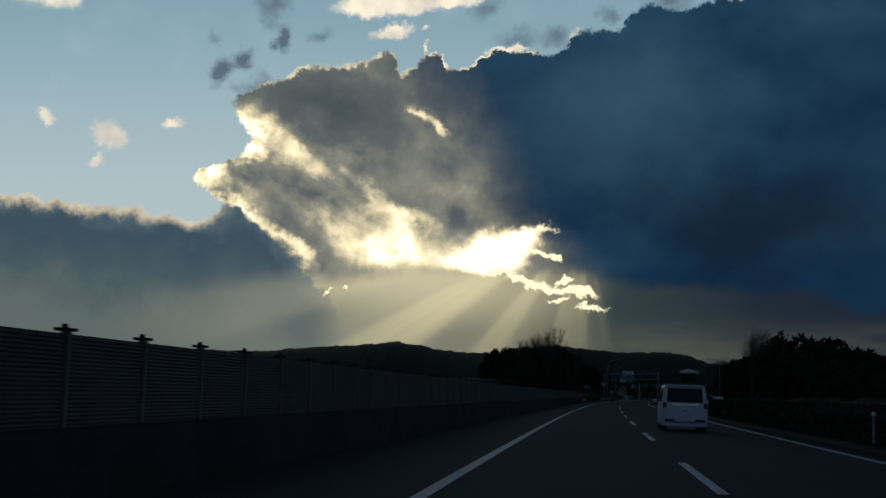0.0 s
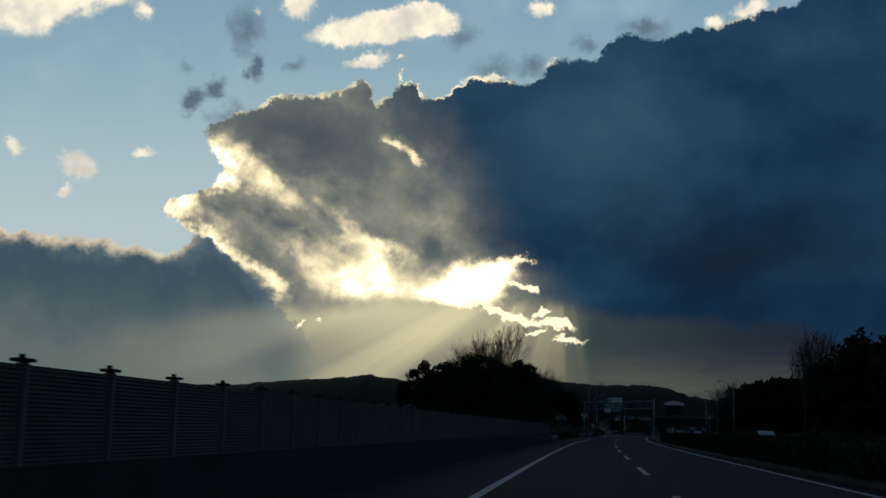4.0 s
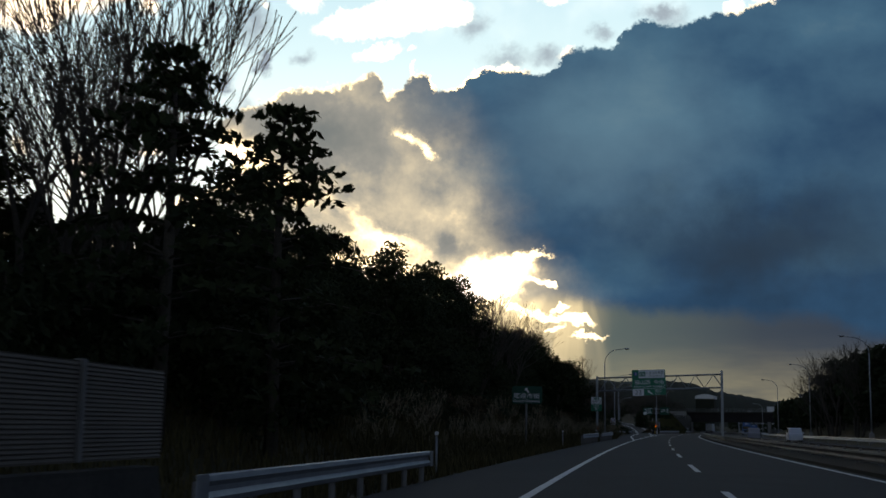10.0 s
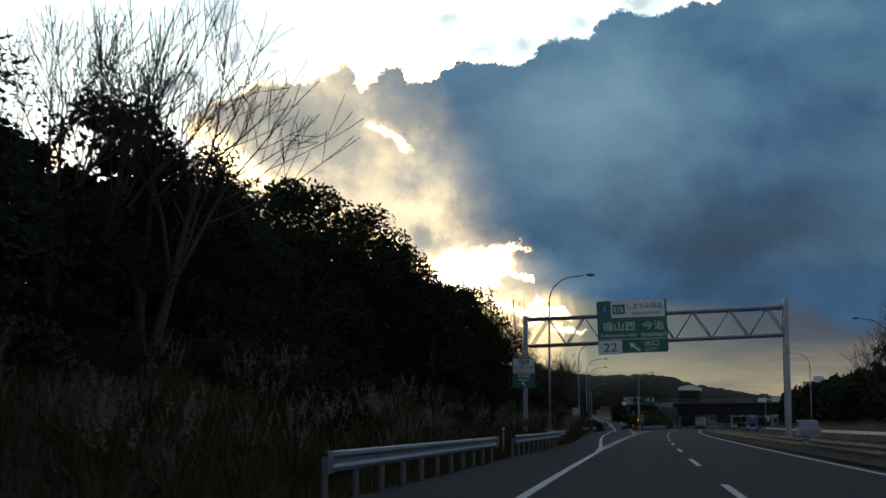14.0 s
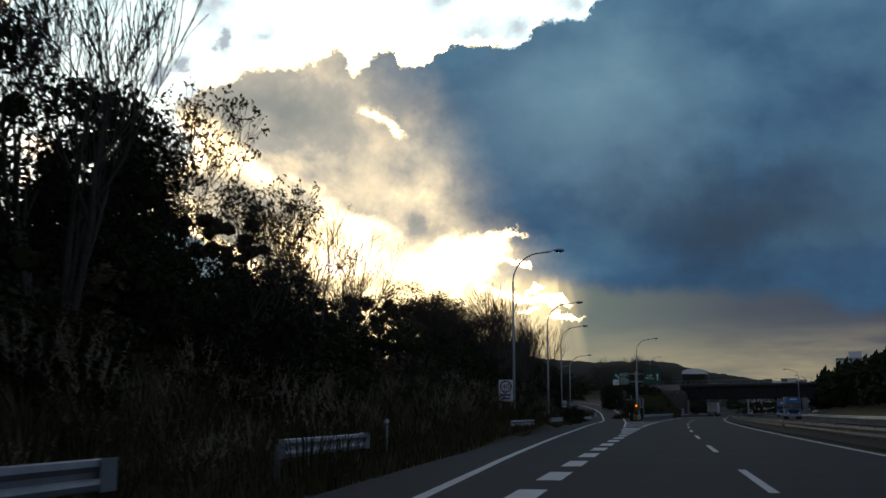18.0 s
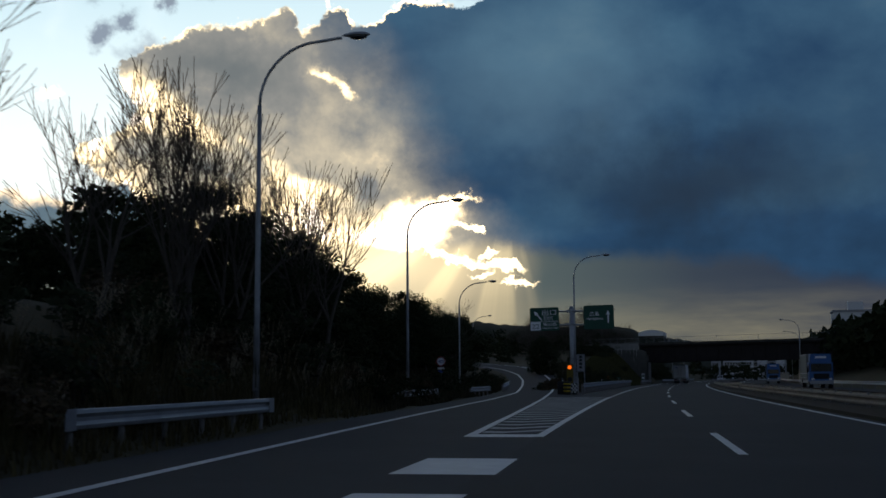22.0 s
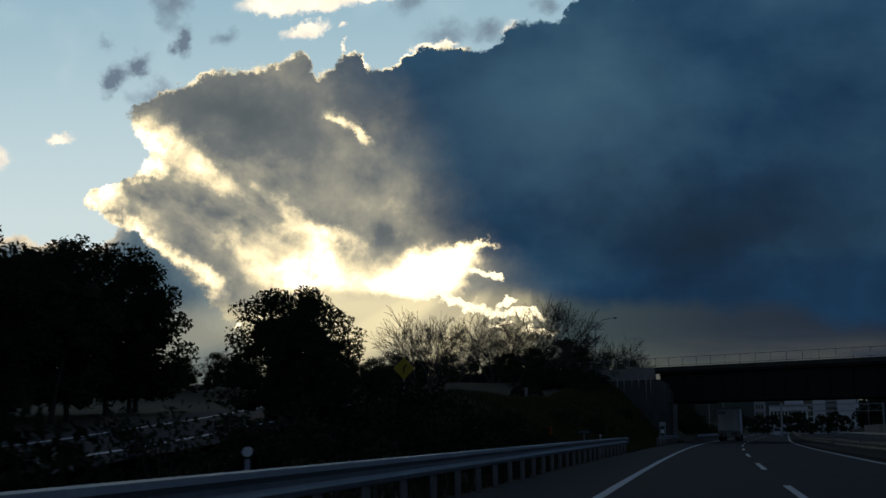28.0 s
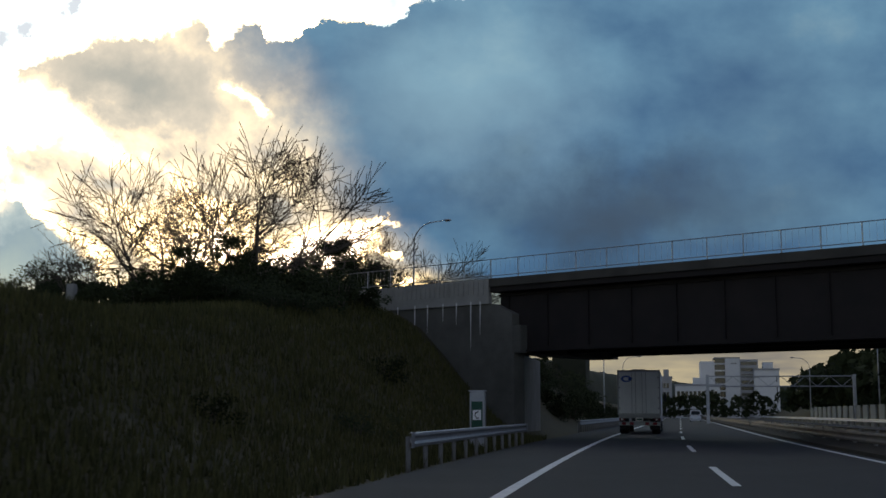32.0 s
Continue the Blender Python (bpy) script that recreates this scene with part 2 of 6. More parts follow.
    # how bright the cloud is: deep blue bulk, grey middle, cream where the sun comes through
    bound = b0.curve(0.0, 7.0, 5.0, 12.0, [(0.0, 6.0), (1.3, 7.0), (2.6, 7.95), (3.6, 8.55), (4.6, 8.9), (5.2, 9.7), (7.0, 11.0)])
    deep = (soft_a * 0.95 + a0 * 0.05 - bound).step(-1.5, 0.9)
    billow = nz(a0, b0, 1.1, 7, 0.6, 21.0)
    fine_b = nz(a0, b0, 3.2, 6, 0.62, 22.0)
    slant = nz(a0 * 0.84 + b0 * 0.54, b0 * 1.9 - a0 * 1.2, 1.3, 5, 0.6, 23.0)
    lum = total([(-0.17, (5.41, 2.58, 1.94, 0.77, 9.2, loose)), (0.07, (5.94, 3.89, 2.65, 1.22, 14.2, loose)), (0.14, (7.69, 4.12, 0.97, 0.66, 0, loose)),
                 (0.34, (3.88, 3.06, 0.61, 0.87, 19.2)), (0.30, (4.29, 3.21, 0.77, 0.61, 34.2, loose)), (0.26, (5.01, 3.55, 0.92, 0.29, 31.2)),
                 (0.22, (6.15, 4.25, 1.12, 0.29, 31.2, loose)), (0.40, (3.19, 3.86, 0.43, 0.35, 9.2)), (0.20, (3.79, 4.19, 1.12, 0.46, 31.2, loose)),
                 (-0.10, (3.78, 3.91, 0.46, 0.16, 19.2)), (0.30, (3.89, 4.60, 0.77, 0.27, 31.2)), (0.42, (4.52, 4.92, 0.77, 0.24, 35.2)),
                 (0.45, (4.93, 5.25, 0.41, 0.29, 51.2)), (0.20, (5.44, 4.67, 0.92, 0.29, 24.2, loose)), (0.50, (6.59, 4.96, 0.77, 0.59, 9.2, loose, 0.15)),
                 (0.28, (6.27, 5.07, 1.94, 0.92, 9.2, plain)), (0.22, (5.96, 5.20, 1.12, 0.27, 11.2)), (0.27, (7.40, 5.28, 1.43, 0.31, 3.2)),
                 (0.30, (6.87, 4.54, 0.92, 0.22, 19.2)), (0.75, (8.42, 5.16, 1.07, 0.53, -14.8, None, 0.25)),
                 (0.28, (8.22, 5.13, 2.35, 1.02, -8.8, plain)), (0.45, (8.93, 4.84, 0.46, 0.22, -25.8)), (0.35, (9.28, 4.67, 0.29, 0.09, 0)),
                 (0.42, (6.96, 2.65, 0.33, 0.14, 31.2)), (0.44, (7.34, 2.85, 0.37, 0.15, 39.2)), (0.10, (7.25, 2.90, 1.12, 0.51, 29.2, loose)),
                 (-0.13, (7.85, 4.83, 0.71, 0.31, -8.8, loose))])
    streaks = total([(1.00, (8.63, 5.55, 0.61, 0.11, 5.2)), (1.00, (9.24, 5.18, 0.46, 0.12, 7.2)), (0.90, (9.50, 5.26, 0.20, 0.12, 0)),
                     (1.00, (9.20, 5.68, 0.71, 0.14, 11.2)), (1.00, (9.66, 5.58, 0.31, 0.09, -5.8)), (1.00, (9.89, 5.87, 0.56, 0.18, 13.2)),
                     (1.00, (10.13, 6.14, 0.49, 0.08, -2.8)), (0.90, (9.52, 5.98, 0.31, 0.07, 9.2)),
                     (0.70, (5.25, 5.91, 0.22, 0.04, -15.8)), (0.60, (5.64, 5.81, 0.12, 0.04, -8.8))])
    streaks = (streaks * (fine_b * 2.2 + 1.0)).step(0.14, 0.6)
    edge = (a - left).step(0.7, 0.0) * b0.step(2.3, 3.0) * b0.step(4.9, 4.4)
    rim = (b - top).step(0.12, 0.02) * a0.step(9.3, 8.8) * a0.step(3.6, 4.4) * (fine_b * 4.0 + 0.8) + (b - top).step(0.12, 0.0) * a0.step(12.0, 12.6) * a0.step(14.2, 13.6) * 0.6
    veined = blob(5.2, 4.0, 3.0, 1.6, 28, plain)
    lum = lum * (billow * 1.2 + fine_b * 0.7 + 0.95) + edge * (fine_b * 2.0 + 0.24) + rim * 0.5 + slant * veined * 0.6 + (billow * 0.34 + fine_b * 0.12) + 0.36
    warm = lum.op("ADD", 0.0, clamp=True).ramp([(0.0, (36, 50, 62)), (0.18, (62, 74, 80)), (0.34, (87, 95, 97)), (0.5, (131, 133, 121)), (0.68, (206, 197, 163)), (0.88, (255, 244, 204)), (1.0, (255, 255, 244))])
    swell = nz(a0 * 0.6, b0, 0.5, 6, 0.5, 31.0) * 1.05 + (b0 * -0.02)
    blue = (swell * 1.3 + 0.42 + billow * 0.2).ramp([(0.0, (11, 28, 45)), (0.3, (17, 44, 68)), (0.55, (30, 61, 83)), (0.8, (50, 78, 94)), (1.0, (80, 97, 102))])
    belly = blob(13.5, 4.4, 4.5, 1.3, 0, loose) * 0.75
    blue = mixc(t, belly, blue, lin(18, 30, 42))
    blue = mixc(t, blob(10.4, 2.7, 3.6, 2.2, 0, loose) * 0.4, blue, lin(56, 86, 103))
    blue = mixc(t, blob(15.6, 3.2, 3.2, 3.2, 0, loose) * 0.4, blue, lin(14, 32, 54))
    cloud = mixc(t, deep * lum.step(0.75, 0.5), warm, blue)
    under_col = mixc(t, body, haze, cloud)
    under_col = mixc(t, lum.step(0.62, 0.85) * under.step(-0.3, 0.0), under_col, warm)
    col = mixc(t, mask, col, under_col)

    # low bank on the far side of the sun
    bank_top = a.curve(-4.0, 8.0, 3.0, 7.0, [(-4.0, 4.1), (-1.0, 4.25), (0.0, 4.30), (1.0, 4.40), (2.0, 4.5), (2.4, 4.46), (2.8, 4.62), (3.2, 4.52), (3.5, 4.42), (3.9, 4.62), (4.3, 4.95), (4.75, 5.3), (5.05, 5.6), (6.0, 6.6), (8.0, 7.0)])
    depth = b - bank_top
    bank_rim = depth.step(0.30, 0.0) * (fine_b * 1.6 + 0.75)
    bank_col = (depth / 3.0 + billow * 0.6).ramp([(0.0, (74, 94, 104)), (0.15, (54, 75, 88)), (0.4, (63, 83, 91)), (0.7, (86, 99, 98))])
    bank_col = mixc(t, bank_rim * a0.step(3.7, 3.0), bank_col, lin(222, 208, 176))
    bank_col = mixc(t, beams * reach * b0.step(5.2, 6.0) * 0.8, bank_col, lin(176, 174, 146))
    col = mixc(t, depth.step(-0.02, 0.1) * a0.step(5.9, 4.9), col, bank_col)
    col = mixc(t, streaks, col, lin(255, 246, 206))

    em = t.nodes.new("ShaderNodeEmission")
    t.links.new(col, em.inputs[0])
    em.inputs[1].default_value = SKY_GAIN
    out = t.nodes.new("ShaderNodeOutputMaterial")
    t.links.new(em.outputs[0], out.inputs[0])
    me = bpy.data.meshes.new("cloud_backdrop")
    w = 2650
    me.from_pydata([(-w, 4150, -300), (w, 4150, -300), (w, 4150, 2100), (-w, 4150, 2100)], [], [(0, 1, 2, 3)])
    me.materials.append(mat)
    tagged(new("cloud_backdrop", me), "evening sky with a dark cloud bank lit by the low sun", "sky", "", "structure")


SKY_GAIN = 1.0
sky_sheet()
world = bpy.data.worlds.new("world")
scene.world = world
world.use_nodes = True
wt = world.node_tree
sk = wt.nodes.new("ShaderNodeTexSky")
sk.sky_type, sk.sun_disc, sk.sun_elevation, sk.sun_rotation = "NISHITA", False, radians(12), radians(SUN_ROT)
sk.air_density, sk.dust_density, sk.ozone_density = 1.0, 0.2, 5.0
bg = next(n for n in wt.nodes if n.type == "BACKGROUND")
pale = wt.nodes.new("ShaderNodeHueSaturation")
pale.inputs["Saturation"].default_value = 0.85
wt.links.new(sk.outputs[0], pale.inputs["Color"])
wt.links.new(pale.outputs[0], bg.inputs[0])
bg.inputs[1].default_value = 0.027
lamp = bpy.data.lights.new("sun", "SUN")
lamp.energy, lamp.angle, lamp.color = 0.06, radians(12), (1.0, 0.86, 0.66)
new("sun", lamp).matrix_world = look((0, 0, 0), (math.sin(radians(-SUN_ROT)) * -1.0, -1.0, -math.tan(radians(8))))

# ---------- materials ----------
def material(name, c1, c2, scale=3.0, rough=0.8, metal=0.0, bump=0.3, grain=40.0, grain_amt=0.25, island=False, spec=0.3):
    """A surface with two scales of variation between the colours c1 and c2 (0..1)."""
    m = bpy.data.materials.new(name)
    m.use_nodes = True
    t = m.node_tree
    bsdf = t.nodes["Principled BSDF"]
    tc = t.nodes.new("ShaderNodeTexCoord")
    big = N(t, noise_at(t, tc.outputs["Object"], scale, 5, 0.6, 1.0).outputs[0])
    small = N(t, noise_at(t, tc.outputs["Object"], grain, 3, 0.6, 2.0).outputs[0])
    f = big.step(0.3, 0.7) * (1 - grain_amt) + small.step(0.3, 0.7) * grain_amt
    info = t.nodes.new("ShaderNodeObjectInfo")
    f = f + (N(t, info.outputs["Random"]) - 0.5) * 0.3
    if island:
        g = t.nodes.new("ShaderNodeNewGeometry")
        f = f + (N(t, g.outputs["Random Per Island"]) - 0.5) * 0.8
    col = mixc(t, f.op("ADD", 0.0, clamp=True), (*c1, 1), (*c2, 1))
    t.links.new(col, bsdf.inputs["Base Color"])
    r = big * 0.25 + (rough - 0.12)
    t.links.new(r.op("ADD", 0.0, clamp=True).s, bsdf.inputs["Roughness"])
    bsdf.inputs["Metallic"].default_value = metal
    bsdf.inputs["Specular IOR Level"].default_value = spec
    if bump:
        b = t.nodes.new("ShaderNodeBump")
        b.inputs["Strength"].default_value, b.inputs["Distance"].default_value = bump, 0.02
        t.links.new((small * 0.6 + big * 0.4).s, b.inputs["Height"])
        t.links.new(b.outputs[0], bsdf.inputs["Normal"])
    return m


def glow(name, color, strength):
    m = bpy.data.materials.new(name)
    m.use_nodes = True
    b = m.node_tree.nodes["Principled BSDF"]
    b.inputs["Base Color"].default_value = (*color, 1)
    b.inputs["Emission Color"].default_value, b.inputs["Emission Strength"].default_value = (*color, 1), strength
    return m


ASPHALT = material("asphalt", (0.034, 0.034, 0.035), (0.06, 0.06, 0.06), 0.35, 0.85, 0, 0.5, 60, 0.35, False, 0.18)
PAINT = material("road_paint", (0.55, 0.55, 0.54), (0.8, 0.8, 0.78), 2.0, 0.6, 0, 0.2, 50, 0.5)
DULL_PAINT = material("worn_road_paint", (0.28, 0.28, 0.27), (0.55, 0.55, 0.53), 2.0, 0.7, 0, 0.2, 50, 0.5)
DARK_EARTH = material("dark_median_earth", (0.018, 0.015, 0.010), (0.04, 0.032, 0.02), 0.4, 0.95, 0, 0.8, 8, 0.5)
EARTH = material("earth_and_grass", (0.032, 0.029, 0.014), (0.085, 0.068, 0.03), 0.25, 0.95, 0, 0.8, 6, 0.5)
GRASS = material("dry_grass", (0.05, 0.043, 0.015), (0.125, 0.098, 0.04), 0.5, 0.95, 0, 0.3, 8, 0.5, True)
PLUME = material("pampas_plume", (0.19, 0.155, 0.10), (0.34, 0.28, 0.19), 0.8, 0.95, 0, 0.2, 9, 0.4, True)
LEAF = material("evergreen_leaf", (0.018, 0.026, 0.011), (0.042, 0.052, 0.022), 0.6, 0.85, 0, 0, 6, 0.4, True, 0.12)
BROWN_LEAF = material("withered_leaf", (0.045, 0.032, 0.016), (0.11, 0.07, 0.03), 0.6, 0.8, 0, 0, 6, 0.4, True)
WOODS = material("far_woods", (0.012, 0.016, 0.011), (0.028, 0.03, 0.02), 0.03, 0.95, 0, 0.6, 0.3, 0.5)
BARK = material("bark", (0.05, 0.04, 0.032), (0.12, 0.10, 0.08), 3.0, 0.9, 0, 0.8, 25, 0.5)
CONCRETE = material("concrete", (0.22, 0.215, 0.2), (0.36, 0.35, 0.33), 0.6, 0.9, 0, 0.4, 25, 0.3)
# Dark grey concrete; the pale streaks on the bridge are separate parts.
DARK_CONCRETE = material("dark_grey_concrete", (0.06, 0.058, 0.05), (0.14, 0.135, 0.122), 0.5, 0.9, 0, 0.4, 20, 0.3)
STEEL = material("galvanised_steel", (0.27, 0.29, 0.31), (0.42, 0.44, 0.45), 2.0, 0.5, 0.55, 0.15, 30, 0.3)
POST_STEEL = material("dull_post_steel", (0.17, 0.165, 0.155), (0.26, 0.25, 0.235), 2.0, 0.65, 0.3, 0.15, 30, 0.3)
# Darkest of the three concretes, for the parapet and the near edge beam.
BASE_CONCRETE = material("darkest_concrete", (0.04, 0.037, 0.033), (0.085, 0.08, 0.07), 0.8, 0.95, 0, 0.4, 20, 0.35)
SLOPE_GRASS = material("bank_grass", (0.044, 0.045, 0.014), (0.11, 0.10, 0.034), 0.4, 0.95, 0, 0.3, 7, 0.5, True)
GORE_GRASS = material("dark_withered_grass", (0.03, 0.027, 0.012), (0.075, 0.058, 0.027), 0.5, 0.95, 0, 0.3, 8, 0.5, True)
OLD_STEEL = material("weathered_rail_steel", (0.12, 0.105, 0.085), (0.22, 0.19, 0.15), 1.0, 0.7, 0.2, 0.2, 20, 0.3)
# Near-black brown, the same on girders, flanges, stiffeners and deck.
DARK_STEEL = material("brown_girder_steel", (0.014, 0.011, 0.011), (0.03, 0.023, 0.022), 0.8, 0.7, 0.2, 0.2, 20, 0.3)
PANEL = material("barrier_panel", (0.13, 0.112, 0.092), (0.2, 0.175, 0.145), 1.2, 0.75, 0.2, 0.2, 30, 0.3)
GREEN = material("sign_green", (0.0, 0.17, 0.095), (0.003, 0.22, 0.125), 1.0, 0.45, 0, 0.05, 30, 0.2)
DARK_GREEN = material("sign_dark_green", (0.002, 0.06, 0.038), (0.004, 0.085, 0.052), 1.0, 0.45, 0, 0.05, 30, 0.2)
WHITE = material("sign_white", (0.8, 0.81, 0.80), (0.88, 0.88, 0.87), 1.0, 0.5, 0, 0.05, 30, 0.2)
BLUE = material("sign_blue", (0.01, 0.06, 0.30), (0.02, 0.09, 0.38), 1.0, 0.5, 0, 0.05, 30, 0.2)
RED = material("sign_red", (0.22, 0.014, 0.018), (0.32, 0.022, 0.024), 1.0, 0.5, 0, 0.05, 30, 0.2)
YELLOW = material("safety_yellow", (0.42, 0.28, 0.015), (0.58, 0.40, 0.03), 2.0, 0.5, 0, 0.1, 30, 0.3)
OCHRE = material("dull_yellow_rubber", (0.13, 0.09, 0.012), (0.21, 0.15, 0.02), 2.0, 0.7, 0, 0.2, 30, 0.3)
PALE_PANEL = material("faded_green_panel", (0.13, 0.15, 0.135), (0.20, 0.22, 0.205), 1.0, 0.8, 0, 0.2, 20, 0.3)
ORANGE = material("orange_paint", (0.22, 0.05, 0.012), (0.32, 0.085, 0.018), 2.0, 0.6, 0, 0.1, 30, 0.3)
BLACK = material("black_rubber", (0.012, 0.012, 0.012), (0.03, 0.03, 0.03), 3.0, 0.8, 0, 0.2, 40, 0.3)
GLASS = material("dark_glass", (0.012, 0.014, 0.016), (0.02, 0.022, 0.025), 1.0, 0.15, 0, 0, 10, 0.1, False, 0.6)
CAR_WHITE = material("white_car_paint", (0.58, 0.63, 0.68), (0.66, 0.70, 0.75), 0.8, 0.32, 0, 0.0, 30, 0.1, False, 0.5)
VAN_BODY = material("truck_van_body", (0.66, 0.70, 0.70), (0.80, 0.82, 0.82), 0.9, 0.5, 0.1, 0.1, 12, 0.4)
CAR_BLUE = material("blue_truck_cover", (0.03, 0.12, 0.30), (0.05, 0.18, 0.40), 1.0, 0.6, 0, 0.1, 20, 0.3)
CHROME = material("chrome", (0.6, 0.6, 0.62), (0.75, 0.75, 0.76), 1.0, 0.25, 0.9, 0, 20, 0.1)
FACADE = material("pale_facade", (0.55, 0.56, 0.57), (0.68, 0.68, 0.68), 0.1, 0.8, 0, 0.1, 2, 0.3)
FACADE_GREY = material("grey_facade", (0.25, 0.26, 0.28), (0.36, 0.36, 0.37), 0.1, 0.8, 0, 0.1, 2, 0.3)
AMBER = glow("amber_lamp", (1.0, 0.17, 0.012), 0.42)
REFLECTOR = material("reflector_white", (0.7, 0.7, 0.7), (0.85, 0.85, 0.85), 5.0, 0.3, 0, 0, 30, 0.1)
TAIL_RED = material("tail_lamp_red", (0.10, 0.008, 0.008), (0.16, 0.012, 0.012), 5.0, 0.3, 0, 0, 30, 0.1)


# ---------- mesh helpers ----------
def finish(name, bm, mat, parent=None, smooth=False):
    me = bpy.data.meshes.new(name)
    if smooth:
        for f in bm.faces:
            f.smooth = True
    bm.to_mesh(me)
    bm.free()
    me.materials.append(mat)
    ob = new(name, me)
    if parent is not None:
        ob.parent = parent
    return ob


def part(name, bm, mat, parent, label="", smooth=False):
    ob = finish(name, bm, mat, parent, smooth)
    if label:
        ob["label"] = label
    return ob


def thing(name, m, label, category, group="", kind=""):
    ob = new(name)
    ob.matrix_world = m
    return tagged(ob, label, category, group, kind)


def box(x0, x1, y0, y1, z0, z1, bevel=0.0, bm=None):
    bm = bm or bmesh.new()
    g = bmesh.ops.create_cube(bm, size=1.0)["verts"]
    for v in g:
        v.co = Vector((x0 + (v.co.x + 0.5) * (x1 - x0), y0 + (v.co.y + 0.5) * (y1 - y0), z0 + (v.co.z + 0.5) * (z1 - z0)))
    if bevel:
        edges = list({e for v in g for e in v.link_edges})
        bmesh.ops.bevel(bm, geom=edges, offset=bevel, segments=2, affect="EDGES")
    return bm


def tube(points, radii, sides=8, bm=None, cap=True):
    """A round bar through the points, with a radius at each."""
    bm = bm or bmesh.new()
    rings = []
    for i, p in enumerate(points):
        p = Vector(p)
        d = Vector(points[min(i + 1, len(points) - 1)]) - Vector(points[max(i - 1, 0)])
        d.normalize()
        s = d.orthogonal().normalized() if abs(d.z) > 0.9 else d.cross(Vector((0, 0, 1))).normalized()
        if abs(d.z) > 0.9:
            s = Vector((1, 0, 0)) - d * d.x
            s.normalize()
        n = d.cross(s)
        r = radii[i] if isinstance(radii, (list, tuple)) else radii
        rings.append([bm.verts.new(p + (s * math.cos(k * math.tau / sides) + n * math.sin(k * math.tau / sides)) * r) for k in range(sides)])
    for a, b in zip(rings, rings[1:]):
        for k in range(sides):
            bm.faces.new((a[k], a[(k + 1) % sides], b[(k + 1) % sides], b[k]))
    if cap:
        bm.faces.new(rings[0][::-1])
        bm.faces.new(rings[-1])
    return bm


def prism(outline, y0, y1, bm=None):
    """An outline in x, z drawn out from y0 to y1."""
    bm = bm or bmesh.new()
    a = [bm.verts.new((x, y0, z)) for x, z in outline]
    b = [bm.verts.new((x, y1, z)) for x, z in outline]
    n = len(outline)
    for i in range(n):
        bm.faces.new((a[i], a[(i + 1) % n], b[(i + 1) % n], b[i]))
    bm.faces.new(a[::-1])
    bm.faces.new(b)
    bmesh.ops.recalc_face_normals(bm, faces=bm.faces)
    return bm


def round_panel(w, h, r, y0, y1, cx=0.0, cz=0.0):
    pts = []
    for sx, sz, a0 in ((1, 1, 0), (-1, 1, 90), (-1, -1, 180), (1, -1, 270)):
        for k in range(5):
            a = radians(a0 + k * 22.5)
            pts.append((cx + sx * (w / 2 - r) + r * math.cos(a), cz + sz * (h / 2 - r) + r * math.sin(a)))
    return prism(pts, y0, y1)


def ribbon(s0, s1, l0, l1, z=0.0, step=4.0, bm=None):
    """A flat strip that follows the road; offsets and height may be functions of s."""
    bm = bm or bmesh.new()
    n = max(1, int(math.ceil((s1 - s0) / step)))
    f = lambda q, s: q(s) if callable(q) else q
    prev = None
    for i in range(n + 1):
        s = s0 + (s1 - s0) * i / n
        cur = [bm.verts.new(P(s, f(l0, s), f(z, s))), bm.verts.new(P(s, f(l1, s), f(z, s)))]
        if prev:
            bm.faces.new((prev[0], prev[1], cur[1], cur[0]))
        prev = cur
    return bm


def sweep(s0, s1, outline, step=4.0, bm=None, lat=0.0, z=0.0):
    """An outline of (offset, height) swept along the road, closed at both ends."""
    bm = bm or bmesh.new()
    n = max(1, int(math.ceil((s1 - s0) / step)))
    f = lambda q, s: q(s) if callable(q) else q
    rings = []
    for i in range(n + 1):
        s = s0 + (s1 - s0) * i / n
        rings.append([bm.verts.new(P(s, f(lat, s) + o, f(z, s) + h)) for o, h in outline])
    k = len(outline)
    for a, b in zip(rings, rings[1:]):
        for i in range(k):
            bm.faces.new((a[i], a[(i + 1) % k], b[(i + 1) % k], b[i]))
    bm.faces.new(rings[0][::-1])
    bm.faces.new(rings[-1])
    bmesh.ops.recalc_face_normals(bm, faces=bm.faces)
    return bm


# ---------- ground ----------
def ramp_lat(s):
    """The exit ramp's left line, by distance."""
    return float(np.interp(s, [296, 306, 316, 326, 337, 348, 365, 382, 395, 404, 421, 438, 453, 468, 480, 492, 504, 516, 530, 545, 560, 600], [-1.88, -2.13, -2.55, -3.0, -3.48, -3.98, -4.65, -5.3, -5.8, -6.2, -7.0, -7.72, -8.4, -9.35, -10.3, -11.55, -12.85, -14.4, -17.0, -21.0, -26.4, -44]))


def inner_lat(s):
    """The line on the inner side of the ramp, which bounds the gore."""
    return float(np.interp(s, [411, 425, 440, 455, 468, 480, 492, 504, 516, 530, 545, 560, 600], [-3.35, -3.95, -4.7, -5.6, -6.55, -7.5, -8.5, -9.7, -11.3, -13.7, -17.0, -21.0, -37.5]))


def ramp_z(s):
    return float(np.interp(s, [455, 480, 492, 504, 516, 530, 545, 560, 600], [0.0, 0.03, 0.15, 0.47, 0.96, 1.65, 2.33, 2.9, 4.2]))


def bump2(s, l, k):
    return noise.noise((s * k, l * k, 3.7))


def terrace(s):
    """Height of the terrace above the last bank, by distance."""
    return float(np.interp(s, [500, 520, 540, 570, 590, 602, 615, 630, 650, 700, 800], [0.6, 2.0, 2.9, 3.5, 3.8, 4.8, 6.4, 7.0, 6.5, 4.5, 3.5]))


